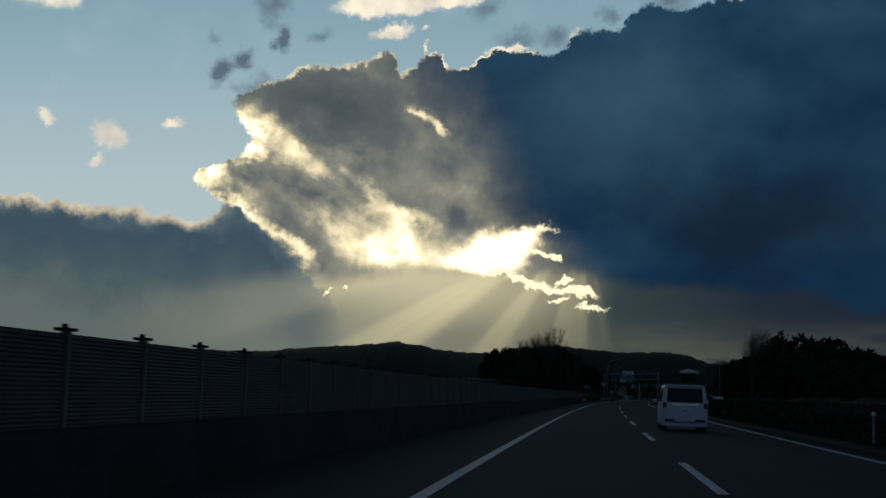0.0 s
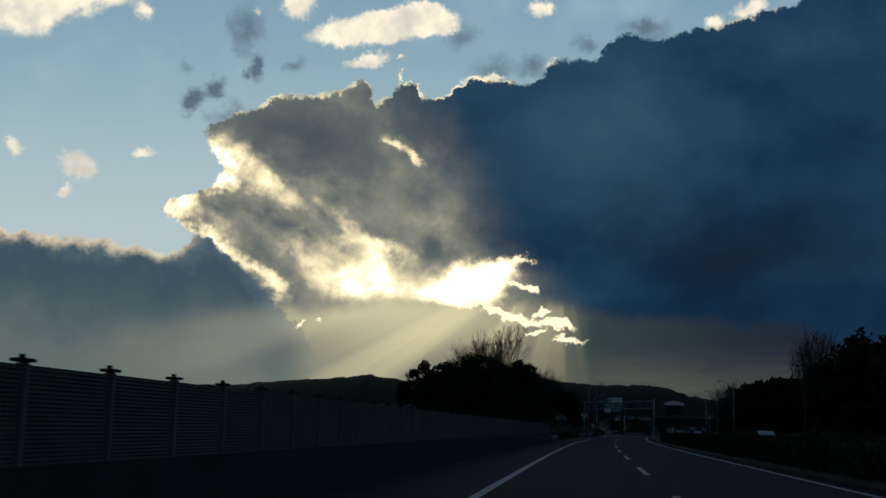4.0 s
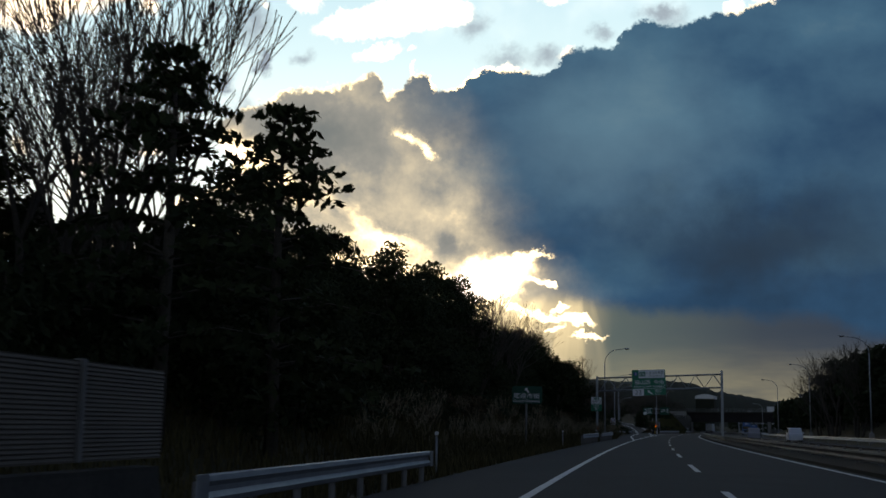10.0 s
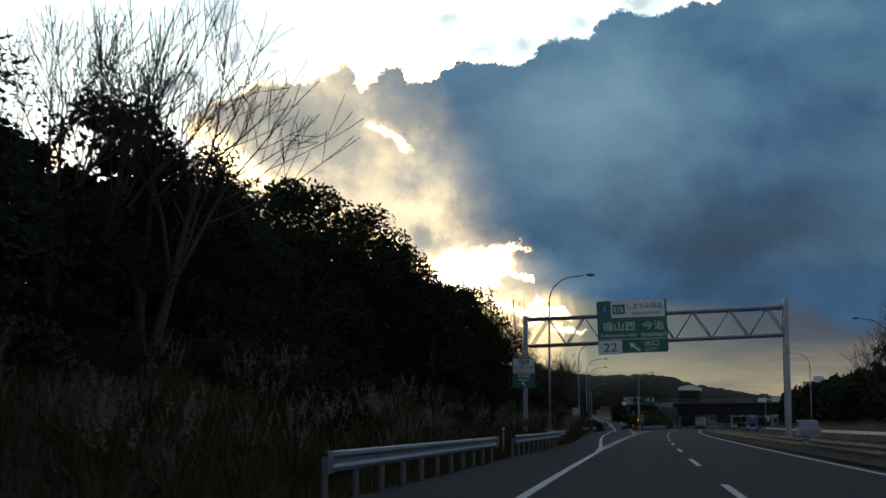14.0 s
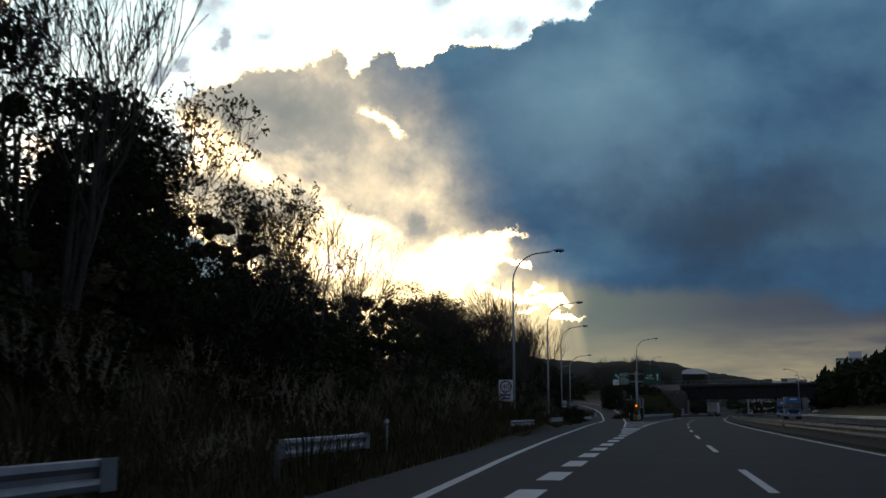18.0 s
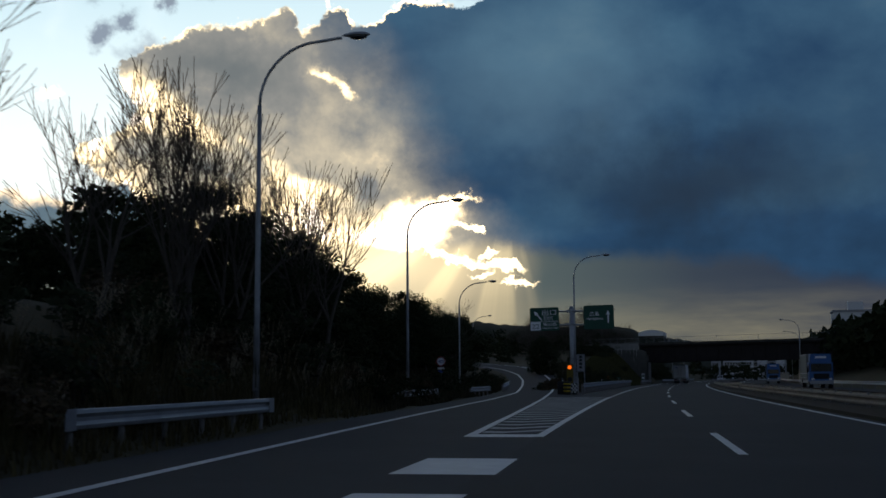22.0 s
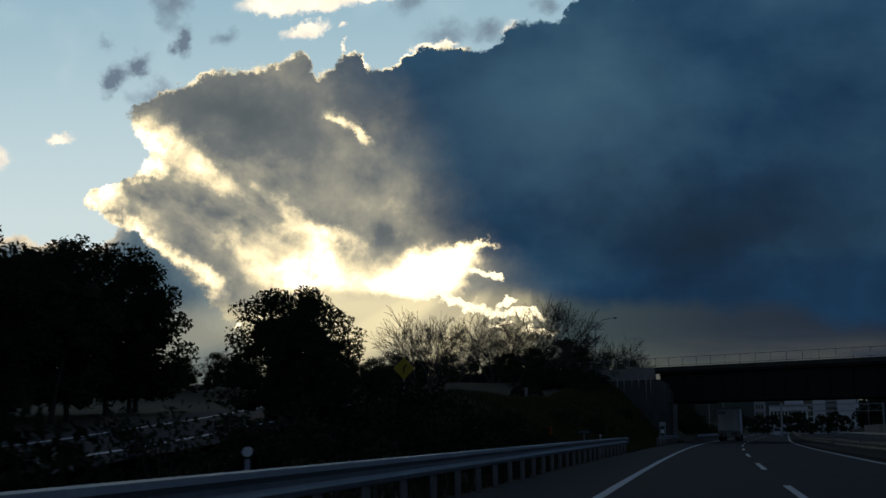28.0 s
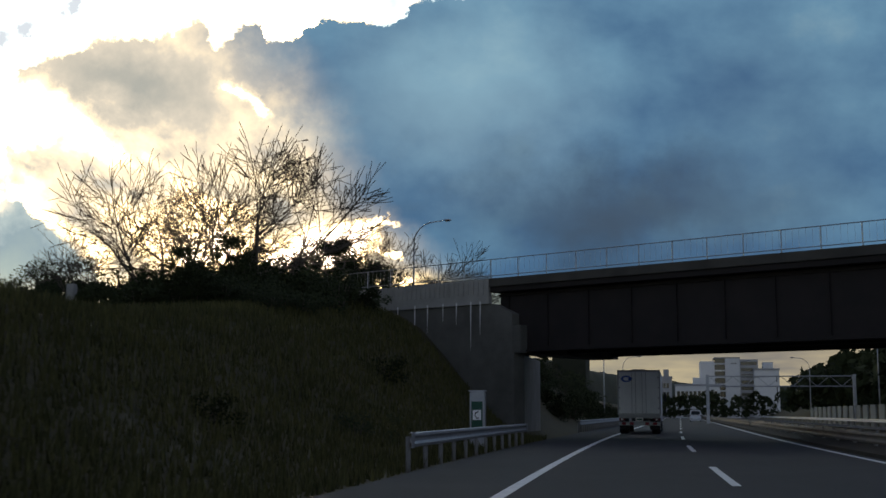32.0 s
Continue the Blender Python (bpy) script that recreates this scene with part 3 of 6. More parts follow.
def ground_z(s, l):
    z = -0.12
    if l < -4.6:
        d = -4.6 - l
        hill = 3.6 * ss(165, 200, s) * ss(450, 400, s) * ss(1.0, 10.0, d)
        if s > 395:
            edge = -ramp_lat(min(s, 600)) - 4.6 + 2.4
            hill = hill * ss(edge - 3, edge + 6, d) + ss(400, 450, s) * ss(560, 500, s) * 3.2 * ss(edge, edge + 9, d)
        last = terrace(s) * ss(0.8, 9.4, d) * ss(500, 520, s)
        if 500 < s < 600:
            gap = inner_lat(s) + 1.6
            last = last * ss(gap - 1.5, gap + 5, l) + (1 - ss(gap - 1.5, gap + 5, l)) * (ramp_z(s) - 0.15)
        z += max(hill, last) + bump2(s, l, 0.12) * 0.3 * min(1, d / 5)
        if s < 165:
            z -= ss(0, 25, d) * 2.0 * (1 - ss(120, 165, s))
        if s > 295 and l > ramp_lat(min(s, 600)) - 2.0 and (l < inner_lat(min(s, 600)) + 1.7 or s < 500) and s < 600:
            z = min(z, ramp_z(s) - 0.12)
    elif l > 21:
        d = l - 21
        z = z + ss(0, 14, d) * (2.5 + 1.0 * ss(40, 120, s)) + bump2(s, l, 0.1) * 0.4 * min(1, d / 5)
    return z


def build_ground():
    bm = bmesh.new()
    lats = [-3000, -1500, -700, -350, -180, -110, -80, -60, -48, -40, -34, -30, -27, -24, -21, -19, -17, -15, -13.5, -12, -10.5, -9, -8, -7, -6, -5.2, -4.6, 0, 6.0, 8, 10, 20, 21, 23, 26, 30, 35, 42, 60, 100, 200, 500, 1200, 3000]
    svals = [-400, -150, -60] + list(range(-30, 760, 5)) + [780, 820, 880, 960, 1100, 1400, 2000, 3000, 4300]
    grid = []
    for s in svals:
        grid.append([bm.verts.new(P(s, l, ground_z(s, l))) for l in lats])
    for a, b in zip(grid, grid[1:]):
        for i in range(len(lats) - 1):
            f = bm.faces.new((a[i], a[i + 1], b[i + 1], b[i]))
            f.smooth = True
    ob = finish("ground", bm, EARTH)
    tagged(ob, "rough verge of earth and withered grass", "ground", "", "structure")


build_ground()


def surface(name, bm, mat, label, category="road"):
    return tagged(finish(name, bm, mat), label, category, "", "structure")


surface("road", ribbon(-60, 1000, -4.5, 6.9, 0.0), ASPHALT, "dark grey asphalt carriageway with two lanes")
surface("road_opposite", ribbon(-60, 1000, 9.6, 20.4, 0.0), ASPHALT, "dark asphalt carriageway of the opposite direction")
surface("road_exit", ribbon(300, 600, lambda s: ramp_lat(s) - 1.6, lambda s: -1.9 if s < 482 else inner_lat(s) + 1.2, lambda s: ramp_z(s) + 0.006), ASPHALT, "asphalt exit ramp bending away and rising")


def mark(name, s0, s1, l0, l1, mat=None, z=0.012, step=4.0):
    return finish(name, ribbon(s0, s1, l0, l1, z, step), mat or PAINT)


def stripe(s0, s1, mid, w, label, mat=None):
    f = mid if callable(mid) else (lambda s: mid)
    zf = (lambda s: ramp_z(s) + 0.012) if callable(mid) else 0.012
    ob = finish("road_marking", ribbon(s0, s1, lambda s: f(s) - w / 2, lambda s: f(s) + w / 2, zf), mat or PAINT)
    return tagged(ob, label, "road marking", "", "structure")


stripe(-60, 296, -1.88, 0.18, "solid white edge line on asphalt")
stripe(411, 1000, -1.9, 0.2, "solid white edge line past the exit")
stripe(302, 590, ramp_lat, 0.2, "solid white edge line leading into the exit")
stripe(411, 590, inner_lat, 0.2, "solid white line on the inner side of the exit")
stripe(-60, 1000, 6.05, 0.18, "solid white edge line beside the median")
stripe(-60, 1000, 11.2, 0.18, "solid white edge line of the opposite carriageway")
for k in range(-3, 54):
    s = 18.8 + 17.75 * k - 3.55
    tagged(mark("lane_dash", s, s + 7.1, 1.61, 1.77), "white dash of the lane line", "road marking", "lane dashes", "structure")
tagged(mark("exit_wedge", 296, 304.5, lambda s: ramp_lat(s) - 0.1, lambda s: -1.79, None, 0.02, 1.0), "long white wedge where the exit line leaves the edge line", "road marking", "", "structure")
for k in range(1, 20):
    s = 300 + 5.35 * k
    left = -2.13 - 0.95 * ss(372, 406, s)
    tagged(mark("exit_block", s, s + 2.9, left, -1.68), "broad white block of the exit lane line", "road marking", "exit lane blocks", "structure")


def chevron(s, w=0.72):
    """One bent hatch bar of the gore: its point towards the traffic, nearer the exit than the road."""
    r, l = -2.02, inner_lat(s) + 0.12
    tip = r + (l - r) * 0.62
    d = min(1.27 * (r - tip), 3.6)
    pts = [(s + d, r), (s, tip), (s + 0.3 * (tip - l), l)]
    bm = bmesh.new()
    lo = [bm.verts.new(P(a, b, 0.012)) for a, b in pts]
    hi = [bm.verts.new(P(a + w, b, 0.012)) for a, b in pts]
    for i in range(2):
        bm.faces.new((lo[i], hi[i], hi[i + 1], lo[i + 1]))
    bmesh.ops.recalc_face_normals(bm, faces=bm.faces)
    if bm.faces[:][0].normal.z < 0:
        bmesh.ops.reverse_faces(bm, faces=bm.faces)
    return finish("gore_hatch", bm, DULL_PAINT)


for k in range(33):
    tagged(chevron(412.6 + 2.05 * k), "white bent hatch bar between road and exit", "road marking", "gore hatches", "structure")
tagged(mark("gore_edge", 410.9, 412.0, -3.3, -2.0), "white bar closing the tip of the gore", "road marking", "gore hatches", "structure")


def at_ground(s, l, sink=0.15):
    return ground_z(s, l) - sink


# ---------- writing ----------
def lettering(body, x, z, width, height, mat, parent, y=-0.03, name="lettering"):
    """Raised letters, facing back along the road, fitted into width by height with the lower left corner at x, z."""
    cu = bpy.data.curves.new("letters", "FONT")
    cu.body, cu.extrude = body, 0.004
    ob = new("letters", cu)
    bpy.context.view_layer.update()
    me = bpy.data.meshes.new_from_object(ob.evaluated_get(bpy.context.evaluated_depsgraph_get()))
    bpy.data.objects.remove(ob)
    bpy.data.curves.remove(cu)
    xs, ys = [v.co.x for v in me.vertices], [v.co.y for v in me.vertices]
    x0, y0, w, h = min(xs), min(ys), max(xs) - min(xs), max(ys) - min(ys)
    for v in me.vertices:
        v.co = Vector((x + (v.co.x - x0) / w * width, y - v.co.z, z + (v.co.y - y0) / h * height))
    me.materials.clear()
    me.materials.append(mat)
    o = new(name, me)
    o.parent = parent
    return o


def arrow(x, z, length, turn, mat, parent, y=-0.03, w=0.12):
    """A raised arrow with its tail at x, z; turn in degrees from upright, to the left."""
    bm = prism([(-w / 2, 0), (w / 2, 0), (w / 2, length * 0.62), (w * 1.5, length * 0.62), (0, length), (-w * 1.5, length * 0.62), (-w / 2, length * 0.62)], -0.004, 0.004)
    for v in bm.verts:
        v.co = Matrix.Rotation(radians(-turn), 3, "Y") @ v.co + Vector((x, y, z))
    return part("arrow", bm, mat, parent)


def plate(x0, x1, z0, z1, mat, parent, y=-0.022, name="field", r=0.03):
    return part(name, round_panel(x1 - x0, z1 - z0, r, y - 0.004, y + 0.004, (x0 + x1) / 2, (z0 + z1) / 2), mat, parent)


def sign_board(w, h, cx, cz, mat, parent, rim=WHITE, name="board", r=0.12, depth=0.03):
    b = part(name, round_panel(w, h, r, -0.018, depth, cx, cz), mat, parent)
    return b


# ---------- lamps ----------
def street_lamp():
    """A tapered pole with an arm bent over the road and a flat oval lantern; the base plate stands at the origin."""
    t = thing("street_lamp", Matrix(), "tall galvanised street lamp with curved arm", "street lamp", "street lamps along the exit")
    part("base_plate", box(-0.2, 0.2, -0.2, 0.2, -0.05, 0.03, 0.01), STEEL, t)
    part("footing", box(-0.25, 0.25, -0.25, 0.25, -1.5, -0.05, 0.02), CONCRETE, t)
    pts = [(0, 0, 0.03), (0, 0, 3), (0, 0, 6), (0, 0, 8.6)]
    bend = []
    for k in range(1, 10):
        a = radians(k * 8.6)
        bend.append((1.75 * (1 - math.cos(a)), 0, 8.6 + 1.75 * math.sin(a)))
    part("pole", tube(pts, [0.095, 0.082, 0.07, 0.06], 10), STEEL, t, "", True)
    part("arm", tube([(0, 0, 8.6)] + bend + [(2.35, 0, 10.42)], 0.045, 8), STEEL, t, "", True)
    bm = bmesh.new()
    bmesh.ops.create_uvsphere(bm, u_segments=12, v_segments=8, radius=1.0)
    for v in bm.verts:
        taper = 1 - 0.45 * max(0, -v.co.x)
        v.co = Vector((2.75 + v.co.x * 0.42, v.co.y * 0.16 * taper, 10.47 + (v.co.z * 0.10 if v.co.z > 0 else v.co.z * 0.05) * taper))
    lantern = part("lantern", bm, STEEL, t, "", True)
    bm = bmesh.new()
    bmesh.ops.create_uvsphere(bm, u_segments=12, v_segments=6, radius=1.0)
    for v in bm.verts:
        v.co = Vector((2.82 + v.co.x * 0.26, v.co.y * 0.12, 10.42 + v.co.z * 0.075))
    part("lens", bm, GLASS, lantern, "", True)
    part("door_box", box(-0.06, 0.06, -0.115, -0.08, 0.7, 1.15, 0.01), STEEL, t)
    return t


lamp_post = street_lamp()
lamp_post.matrix_world = M(325.6, -6.4, 0.85)
for s, l, z in ((385.2, -8.6, 0.3), (417.5, -10.1, 0.2), (448.8, -12.35, 0.45), (481.2, -15.1, -1.3), (486.8, -6.05, 1.25), (571, -30.6, 0.8), (710, -7.6, 0.2), (760, -7.6, 0.2)):
    copy_thing(lamp_post, M(s, l, z))
for s, l, turn in ((309, 23.2, 180), (365, 22.8, 180), (420, 21.6, 180), (583, 20.9, 180), (640, 23.5, 180), (700, 23.5, 180), (770, 23.5, 180)):
    copy_thing(lamp_post, M(s, l, at_ground(s, l, 0.0) + (1.2 if s < 430 else 0.1), turn))
slim = copy_thing(lamp_post, M(655, -19.5, 6.4, 0))
slim["label"] = "street lamp on the bank beside the bridge"


# ---------- guard rails ----------
WBEAM = [(0.0, -0.165), (0.05, -0.15), (0.065, -0.09), (0.01, -0.03), (0.01, 0.03), (0.065, 0.09), (0.05, 0.15), (0.0, 0.165), (-0.012, 0.165), (0.035, 0.14), (0.05, 0.09), (-0.008, 0.03), (-0.008, -0.03), (0.05, -0.09), (0.035, -0.14), (-0.012, -0.165)]


def guard_rail(s0, s1, lat, top=0.75, label="galvanised steel guard rail on short posts", face=1, zf=0.0, gap=2.0):
    lf = lat if callable(lat) else (lambda s: lat)
    zz = zf if callable(zf) else (lambda s: zf)
    t = thing("guard_rail", Matrix(), label, "guard rail")
    part("beam", sweep(s0, s1, [(o * face, h) for o, h in WBEAM], 2.0, None, lf, lambda s: zz(s) + top - 0.165), STEEL, t)
    me = None
    n = int((s1 - s0) / gap)
    for i in range(n + 1):
        s = s0 + 0.3 + i * (s1 - s0 - 0.6) / max(1, n)
        if me is None:
            p = part("post", tube([(0, 0, -0.5), (0, 0, 0.66)], 0.057, 8), POST_STEEL, t, "", True)
            me = p.data
        else:
            p = new("post", me)
            p.parent = t
        p.matrix_world = M(s, lf(s) - 0.1 * face, zz(s) + top - 0.75)
    for s in (s0, s1):
        part("end_wing", sweep(s - 0.18, s + 0.18, [(0.07 * face, -0.17), (0.08 * face, -0.17), (0.08 * face, 0.17), (0.07 * face, 0.17)], 1, None, lf, lambda q: zz(q) + top - 0.165), STEEL, t)
    return t


guard_rail(188, 202, -4.65, 0.62)
guard_rail(264, 285, -4.75, 0.74)
guard_rail(290.5, 312, -4.75, 0.74)
guard_rail(315.5, 328, -5.6, 0.74)
guard_rail(336, 342, -6.4, 0.74)
guard_rail(376, 386, -7.6, 0.76)
guard_rail(404, 414, -8.6, 0.76)
guard_rail(439, 450, -11.0, 0.66)
guard_rail(464.5, 473, -11.4, 0.62)
guard_rail(482, 496, lambda s: ramp_lat(s) - 1.1, 0.7, zf=ramp_z)
guard_rail(469.5, 557.5, lambda s: -4.2 - 0.4 * ss(500, 555, s), 0.84, "long galvanised guard rail starting at the gore")
guard_rail(472, 500, lambda s: inner_lat(s) + 0.9, 0.8, "guard rail on the inner side of the exit ramp", -1, ramp_z)
guard_rail(588.5, 612, -4.9, 0.76, "short guard rail before the bridge pier")
guard_rail(640, 760, -4.8, 0.74, "guard rail beyond the bridge")


# ---------- median ----------
def median_rail(s0, s1):
    t = thing("median_guard_rail", Matrix(), "weathered double guard rail along the planted median", "guard rail", "median rails")
    for face, lat in ((-1, 7.25), (1, 8.9)):
        for z in (0.62,):
            part("beam", sweep(s0, s1, [(o * face, h) for o, h in WBEAM], 3.0, None, lat, z - 0.165), OLD_STEEL, t)
    me = None
    for k in range(int((s1 - s0) / 4)):
        for lat in (7.34, 8.8):
            if me is None:
                p = part("post", tube([(0, 0, -0.4), (0, 0, 0.6)], 0.06, 8), POST_STEEL, t, "", True)
                me = p.data
            else:
                p = new("post", me)
                p.parent = t
            p.matrix_world = M(s0 + 2 + k * 4, lat, 0)


for k in range(8):
    median_rail(212 + k * 90, 300 + k * 90)
surface("median_strip", sweep(-60, 1000, [(6.45, -0.2), (6.45, 0.12), (6.62, 0.14), (7.4, 0.22), (8.1, 0.26), (8.8, 0.22), (9.5, 0.14), (9.65, 0.12), (9.65, -0.2)], 6.0), DARK_EARTH, "earth strip with low curbs between the carriageways", "median")


# ---------- plants ----------
def leaf_mass(rng, centres, radius, per, size, flat=0.8, shell=0.45):
    """Many small leaf blades round each centre."""
    V, F = [], []
    for c in centres:
        for _ in range(per):
            d = Vector((rng.gauss(0, 1), rng.gauss(0, 1), rng.gauss(0, 1)))
            d.normalize()
            p = c + Vector((d.x, d.y, d.z * flat)) * radius * rng.random() ** shell
            a = Vector((rng.gauss(0, 1), rng.gauss(0, 1), rng.gauss(0, 1))).normalized()
            b = a.orthogonal().normalized()
            s = size * rng.uniform(0.6, 1.4)
            i = len(V)
            V += [p - a * s, p + b * s * 0.45, p + a * s, p - b * s * 0.45]
            F.append((i, i + 1, i + 2, i + 3))
    return V, F


def to_mesh(name, V, F, mat, smooth=False):
    me = bpy.data.meshes.new(name)
    me.from_pydata([tuple(v) for v in V], [], F)
    me.materials.append(mat)
    if smooth:
        for p in me.polygons:
            p.use_smooth = True
    return me


def limbs(rng, start, way, length, radius, depth, bm, tips, spread=0.55, rise=0.15, kids=(2, 3), shrink=0.74, sides=6, least=0.009):
    """Grows a limb and its branches as tapered tubes."""
    n = 4 if depth > 1 else (3 if depth else 2)
    pts, rad = [start], [radius]
    p, d = start.copy(), way.normalized()
    for i in range(n):
        d = (d + Vector((rng.uniform(-1, 1), rng.uniform(-1, 1), rng.uniform(-0.6, 1))) * 0.13 + Vector((0, 0, rise * 0.3))).normalized()
        p = p + d * (length / n)
        pts.append(p.copy())
        rad.append(max(least, radius * (1 - 0.45 * (i + 1) / n)))
    tube(pts, rad, sides if depth > 2 else (4 if depth > 0 else 3), bm, False)
    if depth == 0:
        tips.append(p)
        return
    for k in range(rng.choice(kids)):
        j = rng.choice([1, 2, n, n] if n < 4 else [2, 3, 4, 4])
        side = Vector((rng.gauss(0, 1), rng.gauss(0, 1), rng.gauss(0, 0.5)))
        side = (side - d * side.dot(d)).normalized()
        nd = (d + side * rng.uniform(0.6, 1.3) * spread + Vector((0, 0, rise))).normalized()
        limbs(rng, pts[j], nd, length * shrink * rng.uniform(0.8, 1.15), rad[j] * 0.72, depth - 1, bm, tips, spread, rise, kids, shrink, sides, least)
    limbs(rng, pts[n], d, length * shrink, rad[n] * 0.9, depth - 1, bm, tips, spread, rise, kids, shrink, sides, least)


def evergreen(seed, h=7.0, r=2.6, clumps=46, leaf=0.14, per=36, brown=False, name="evergreen_tree"):
    """A broad evergreen: trunk with limbs inside an uneven crown of leaf clumps."""
    rng = random.Random(seed)
    t = thing(name, Matrix(), "brownish half-bare tree on the bank" if brown else ("dark evergreen tree on the bank" if h > 5 else "low broad evergreen bush below the trees"), "tree" if h > 5 else "bush")
    bm = bmesh.new()
    tips = []
    limbs(rng, Vector((0, 0, -0.4)), Vector((rng.uniform(-0.1, 0.1), rng.uniform(-0.1, 0.1), 1)), h * 0.32, 0.05 + h * 0.016, 2, bm, tips, 0.6, 0.25)
    part("trunk", bm, BARK, t, "", True)
    cs = []
    for k in range(clumps):
        a, q = rng.uniform(0, math.tau), rng.random()
        zz = 0.16 + 0.84 * q
        env = math.sin(math.pi * min(1, 0.18 + 0.8 * q ** 0.9)) ** 0.6
        rr = r * env * rng.random() ** 0.45
        cs.append(Vector((rr * math.cos(a), rr * math.sin(a), h * zz * rng.uniform(0.92, 1.02))))
    V, F = leaf_mass(rng, cs, 0.17 * r + 0.25, per, leaf, 0.8, 0.33)
    heart = bmesh.new()
    bmesh.ops.create_icosphere(heart, subdivisions=1, radius=1.0)
    hv, hf = [v.co.copy() for v in heart.verts], [[v.index for v in f.verts] for f in heart.faces]
    heart.free()
    for c in cs:
        if c.z > 0.8 * h or math.hypot(c.x, c.y) > 0.74 * r:
            continue
        i = len(V)
        k = (0.17 * r + 0.25) * rng.uniform(0.54, 0.76)
        V += [Vector((c.x * 0.82, c.y * 0.82, c.z * 0.95 - 0.1 * k)) + Vector((q.x, q.y, q.z * 0.8)) * k * rng.uniform(0.6, 1.2) for q in hv]
        F += [tuple(i + m for m in f) for f in hf]
    crown = new("crown", to_mesh("crown", V, F, BROWN_LEAF if brown else LEAF))
    crown.parent = t
    return t


def bare_tree(seed, h=10.0, stems=3, lean=0.25, spread=0.42, rise=0.3, depth=4, label="tall leafless tree with fine upright twigs", shrink=0.76, leaves=0, kids=(2, 3), thick=1.0):
    rng = random.Random(seed)
    t = thing("bare_tree", Matrix(), label, "tree")
    tips = []
    total = sum(shrink ** k for k in range(depth + 1))
    for k in range(stems):
        bm = bmesh.new()
        a = k * math.tau / stems + rng.uniform(-0.4, 0.4)
        way = Vector((math.cos(a) * lean, math.sin(a) * lean, 1))
        limbs(rng, Vector((math.cos(a) * 0.12, math.sin(a) * 0.12, -0.4)), way, h / total * 1.02, (0.03 + h * 0.010) * thick, depth, bm, tips, spread, rise, kids, shrink, 6, 0.016 if depth > 4 else 0.012)
        part("trunk" if stems == 1 else "stem", bm, BARK, t, "", True)
    if leaves:
        V, F = leaf_mass(rng, [p for p in tips if rng.random() < leaves], 0.32, 6, 0.1)
        c = new("crown", to_mesh("crown", V, F, BROWN_LEAF))
        c.parent = t
    return t


def tuft(seed, n=70, h=1.5, plumes=14):
    """A clump of tall grass with feathery plumes."""
    rng = random.Random(seed)
    t = thing("pampas_grass", Matrix(), "clump of dry pampas grass with pale plumes", "grass", "pampas grass on the verge")
    V, F = [], []
    for k in range(n):
        a, rr = rng.uniform(0, math.tau), rng.random() ** 0.5 * 0.35
        base = Vector((math.cos(a) * rr, math.sin(a) * rr, -0.1))
        out = Vector((math.cos(a), math.sin(a), 0)) * rng.uniform(0.2, 0.75)
        side = Vector((-math.sin(a), math.cos(a), 0)) * 0.012
        hh = h * rng.uniform(0.55, 1.0)
        m1, tip = base + out * 0.4 + Vector((0, 0, hh * 0.7)), base + out * 1.1 + Vector((0, 0, hh * rng.uniform(0.75, 1.0)))
        i = len(V)
        V += [base - side, base + side, m1 + side, m1 - side, tip]
        F += [(i, i + 1, i + 2, i + 3), (i + 3, i + 2, i + 4)]
    b = new("blade_tuft", to_mesh("blade_tuft", V, F, GRASS))
    b.parent = t
    V, F = [], []
    for k in range(plumes):
        a, rr = rng.uniform(0, math.tau), rng.random() * 0.4
        base = Vector((math.cos(a) * rr, math.sin(a) * rr, h * rng.uniform(0.75, 1.0)))
        way = Vector((math.cos(a) * 0.35, math.sin(a) * 0.35, 1)).normalized()
        for j in range(16):
            p = base + way * (j * 0.028)
            d = Vector((rng.gauss(0, 1), rng.gauss(0, 1), 0.8)).normalized() * 0.09 * (1.2 - j / 16)
            s = d.orthogonal().normalized() * 0.010
            i = len(V)
            V += [p - s, p + s, p + d]
            F.append((i, i + 1, i + 2))
    b = new("plume_head", to_mesh("plume_head", V, F, PLUME))
    b.parent = t
    return t


def shrub(seed, r=0.9, label="low dark shrub on the bank", brown=False):
    rng = random.Random(seed)
    t = thing("shrub", Matrix(), label, "shrub")
    cs = [Vector((rng.gauss(0, 0.45) * r, rng.gauss(0, 0.45) * r, r * rng.uniform(0.1, 0.95))) for _ in range(16)]
    V, F = leaf_mass(rng, cs, 0.32 * r, 70, 0.06)
    c = new("foliage", to_mesh("foliage", V, F, BROWN_LEAF if brown else LEAF))
    c.parent = t
    bm = bmesh.new()
    for k in range(5):
        a = k * 1.25
        tube([(0, 0, -0.2), (math.cos(a) * r * 0.3, math.sin(a) * r * 0.3, r * 0.7)], [0.03, 0.012], 5, bm)
    part("branch", bm, BARK, t)
    return t


